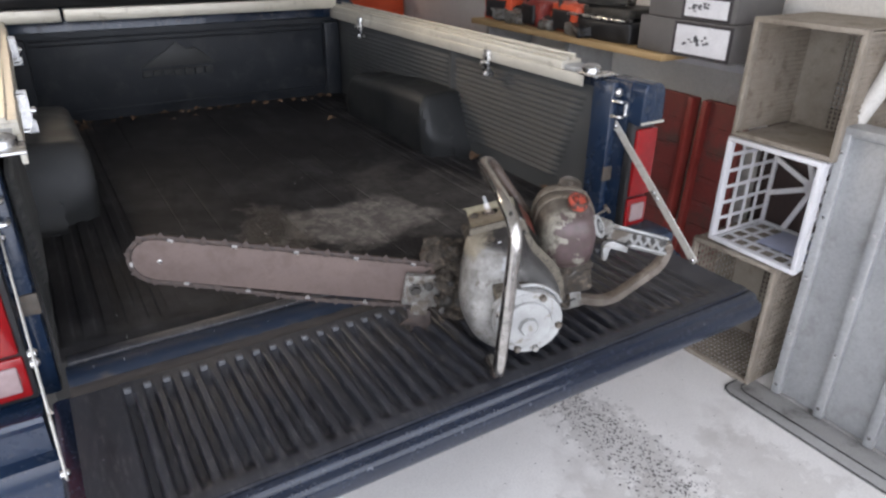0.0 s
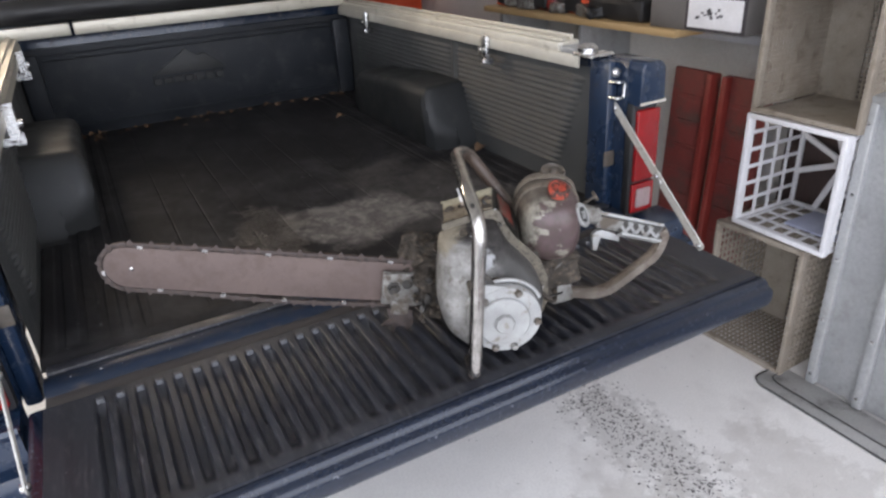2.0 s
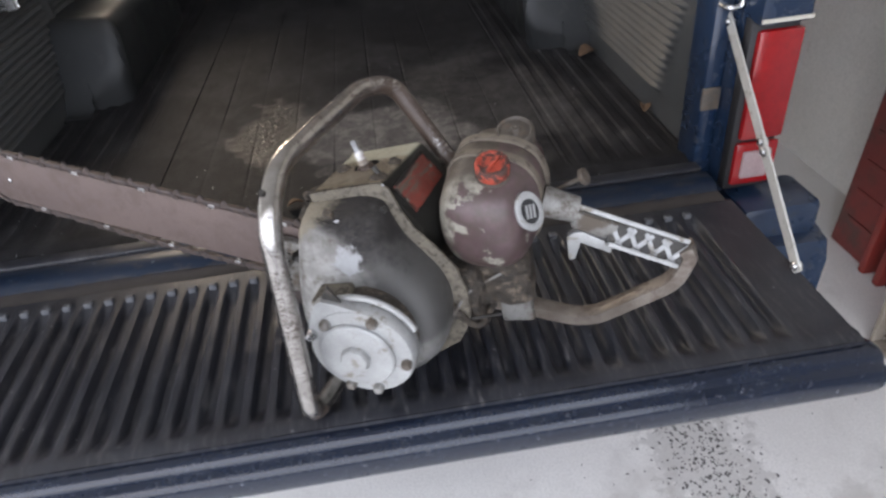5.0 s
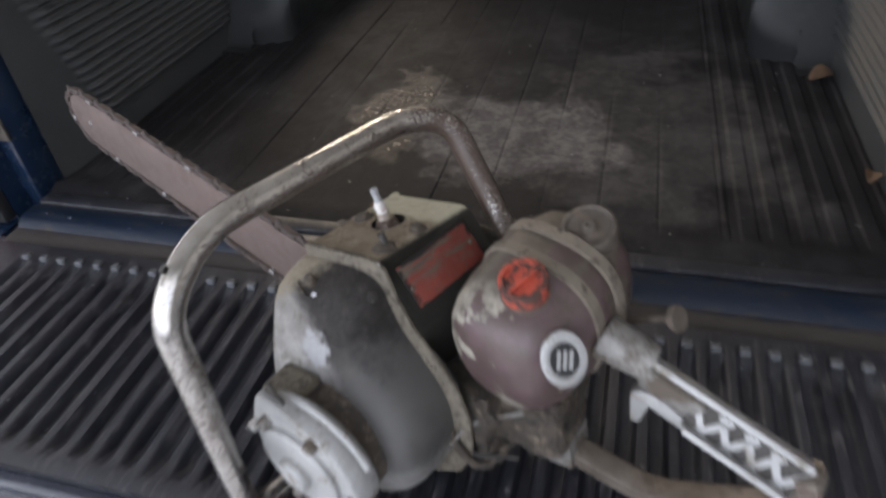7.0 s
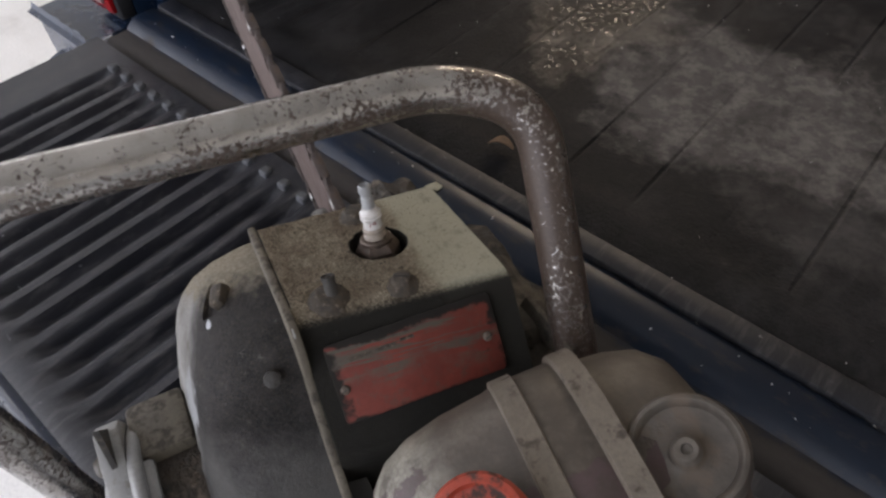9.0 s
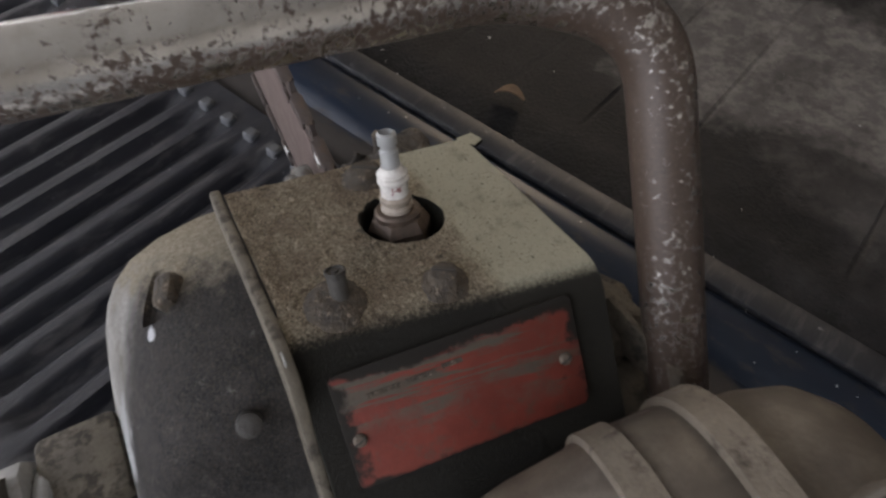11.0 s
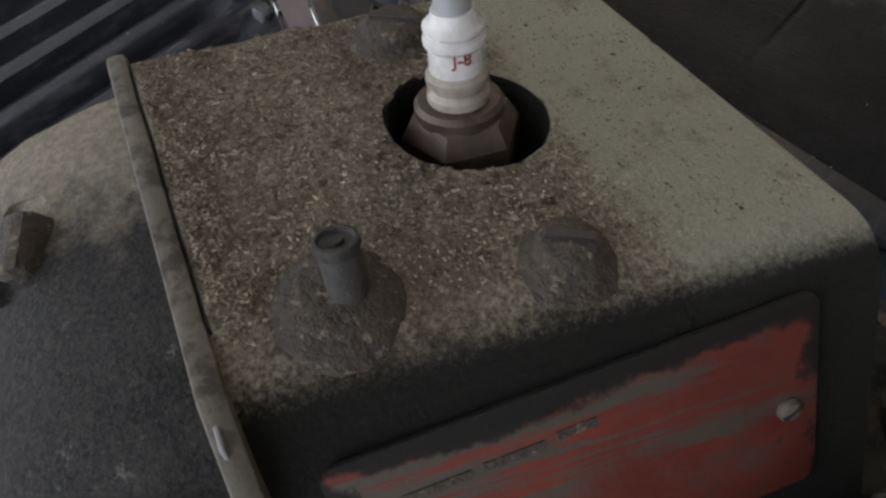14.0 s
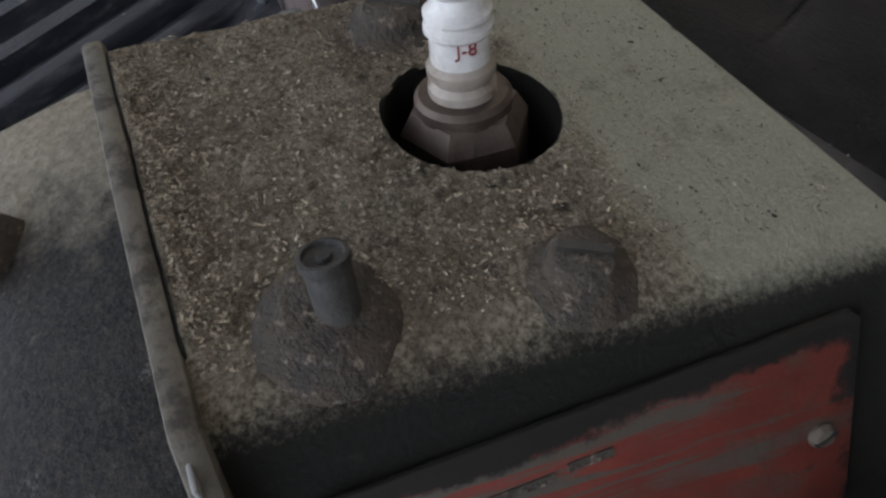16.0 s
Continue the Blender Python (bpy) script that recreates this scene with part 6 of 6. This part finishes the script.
shelf_saw(1.62, 1.066, 8, 31, ORANGE)
shelf_saw(1.34, 1.066, -12, 47, RED_STEEL)
shelf_saw(1.12, 1.066, -5, 61, ORANGE)
tray = thing("parts_tray", "dark tray of saw parts with a bright bar across it", "tray")
part("tray", lump((1.40, 0.72, 1.068), (1.62, 1.02, 1.150), 0.006, 71, 0.01, 3), BLACK, tray)
part("bright_bar", box((1.375, 0.73, 1.150), (1.425, 1.06, 1.160), 0.003, m=Matrix.Translation((0, 0, 0))), CHROME, tray)
part("dark_lid", box((1.41, 0.74, 1.158), (1.60, 1.00, 1.195), 0.008), DARK_IRON, tray)
for y, s in ((1.46, 0.9), (1.22, 0.7), (1.04, 0.8)):
    t = thing("loose_part", "small dirty saw casting on the shelf", "saw part", "parts on the shelf")
    part("casting", lump((1.385, y - 0.06 * s, 1.067), (1.46, y + 0.06 * s, 1.067 + 0.06 * s), 0.006, y, 0.01, 3), CAST, t)

for k, (y, z, ln, m_) in enumerate(((1.02, 1.068, 0.20, BLACK), (1.25, 1.068, 0.16, DARK_IRON), (1.40, 1.075, 0.24, BLACK), (0.90, 1.20, 0.22, DARK_IRON), (1.55, 1.068, 0.18, CAST))):
    t = thing("saw_cover", "dark saw cover lying in the clutter on the shelf", "saw part", "parts on the shelf", at=pose(1.44 + 0.03 * (k % 3), y, z, 0, 0, 17 * k - 30))
    part("shell", lump((-0.05, -ln / 2, 0.0), (0.05, ln / 2, 0.045 + 0.012 * (k % 3)), 0.009, 80 + k, 0.012, 3), m_, t)
    part("rod", sweep([(-0.055, -ln * 0.6, 0.03), (-0.05, ln * 0.55, 0.055)], 0.006, 8), CHROME if k % 2 else CAST, t)

cabinet = thing("tool_cabinet", "tall glossy red-orange metal tool cabinet beyond the truck", "cabinet")
part("carcass", box((1.02, 3.05, 0.02), (1.68, 3.75, 1.45), 0.01), ORANGE, cabinet)
for k in range(6):
    dr = part("drawer", box((1.06, 3.030, 0.10 + 0.215 * k), (1.64, 3.052, 0.295 + 0.215 * k), 0.006), ORANGE, cabinet)
    part("pull", box((1.10, 3.010, 0.265 + 0.215 * k), (1.60, 3.034, 0.285 + 0.215 * k), 0.004), CHROME, dr)
board = thing("red_barn_door", "large dull red wooden panel standing by the wall", "panel")
for k in range(5):
    part("plank", box((1.50, 3.9 + 0.21 * k, 0.0), (1.54, 4.105 + 0.21 * k, 2.1), 0.003), RED_BOARD, board)

# leaves swept against the front of the bed, and two by the wheel well
random.seed(11)


def leaf(x, y, z, size, turn, tip):
    bm, n = bmesh.new(), 7
    rows = []
    for i in range(n):
        s = i / (n - 1)
        w = size * 0.34 * math.sin(math.pi * min(1, s * 0.93 + 0.05)) ** 0.8
        zz = size * 0.16 * math.sin(s * 3.0) + 0.002
        rows.append([bm.verts.new((size * (s - 0.5), -w, zz + w * 0.5)), bm.verts.new((size * (s - 0.5), 0, zz)), bm.verts.new((size * (s - 0.5), w, zz + w * 0.45))])
    for a, b in zip(rows, rows[1:]):
        for k in range(2):
            bm.faces.new((a[k], a[k + 1], b[k + 1], b[k]))
    r = bmesh.ops.extrude_face_region(bm, geom=list(bm.faces))
    bmesh.ops.translate(bm, vec=(0, 0, 0.0006), verts=[v for v in r["geom"] if isinstance(v, bmesh.types.BMVert)])
    ob = solid("dry_leaf", bm, LEAF, "curled brown dry leaf on the bed liner", "leaf", "dry leaves")
    ob.matrix_world = pose(x, y, z, tip, 0, turn)
    return ob


leaf(0.640, 0.640, 0.760, 0.055, 30, 12)
leaf(0.652, 0.288, 0.760, 0.035, 70, 8)
leaf(-0.069, 0.091, 0.763, 0.030, 200, 20)
leaf(0.420, 1.36, 0.757, 0.040, 15, 5)
for k in range(40):
    x = random.uniform(-0.56, 0.57)
    leaf(x, 1.800 - abs(random.gauss(0, 0.055)), 0.757, random.uniform(0.012, 0.036), random.uniform(0, 360), random.uniform(-25, 25))

# bright grit on liner and sill
bm = bmesh.new()
for k in range(240):
    if k % 3 == 0:
        x, y, z = random.uniform(-0.63, 0.63), random.uniform(-0.02, 0.075), 0.7585
    else:
        x, y, z = random.uniform(-0.62, 0.62), random.uniform(0.1, 1.1), 0.7565
    s = random.uniform(0.0006, 0.0022)
    bm = bm if bm else bmesh.new()
    vs = [bm.verts.new((x + s * random.uniform(-1, 1), y + s * random.uniform(-1, 1), z + s * random.uniform(-0.3, 0.8))) for _ in range(4)]
    for f in ((0, 1, 2), (0, 2, 3), (0, 3, 1), (1, 3, 2)):
        bm.faces.new([vs[i] for i in f])
solid("grit", bm, PAPER, "pale specks of grit scattered on bed and sill", "grit", kind="stuff", smooth=False)

# oily crumbs on the concrete
bm = bmesh.new()
for k in range(1000):
    if k % 7:
        s = random.gauss(0, 0.55)
        x, y = 0.742 + 0.035 * s + random.gauss(0, 0.055), -0.055 + random.uniform(-0.30, 0.25) + random.gauss(0, 0.02)
    else:
        x, y = random.uniform(0.3, 1.2), random.uniform(-0.9, 0.2)
    r = random.uniform(0.0015, 0.006) * (1 if k % 7 else 0.5)
    a0, e = random.uniform(0, math.tau), random.uniform(0.35, 0.8)
    top = bm.verts.new((x, y, 0.0022))
    ring = [bm.verts.new((x + r * math.cos(a0) * math.cos(a) - r * e * math.sin(a0) * math.sin(a), y + r * math.sin(a0) * math.cos(a) + r * e * math.cos(a0) * math.sin(a), 0.0004)) for a in [math.tau * i / 6 + random.uniform(-0.3, 0.3) for i in range(6)]]
    for i in range(6):
        bm.faces.new((ring[i], ring[(i + 1) % 6], top))
for k in range(260):
    x, y = random.gauss(-0.72, 0.12), random.gauss(-0.05, 0.06)
    r = random.uniform(0.003, 0.010)
    top = bm.verts.new((x, y, 0.0022))
    ring = [bm.verts.new((x + r * math.cos(a), y + r * 0.7 * math.sin(a), 0.0004)) for a in [math.tau * i / 6 for i in range(6)]]
    for i in range(6):
        bm.faces.new((ring[i], ring[(i + 1) % 6], top))
solid("oil_crumbs", bm, OIL, "dark oily crumbs scattered on the concrete", "debris", kind="stuff", smooth=False)
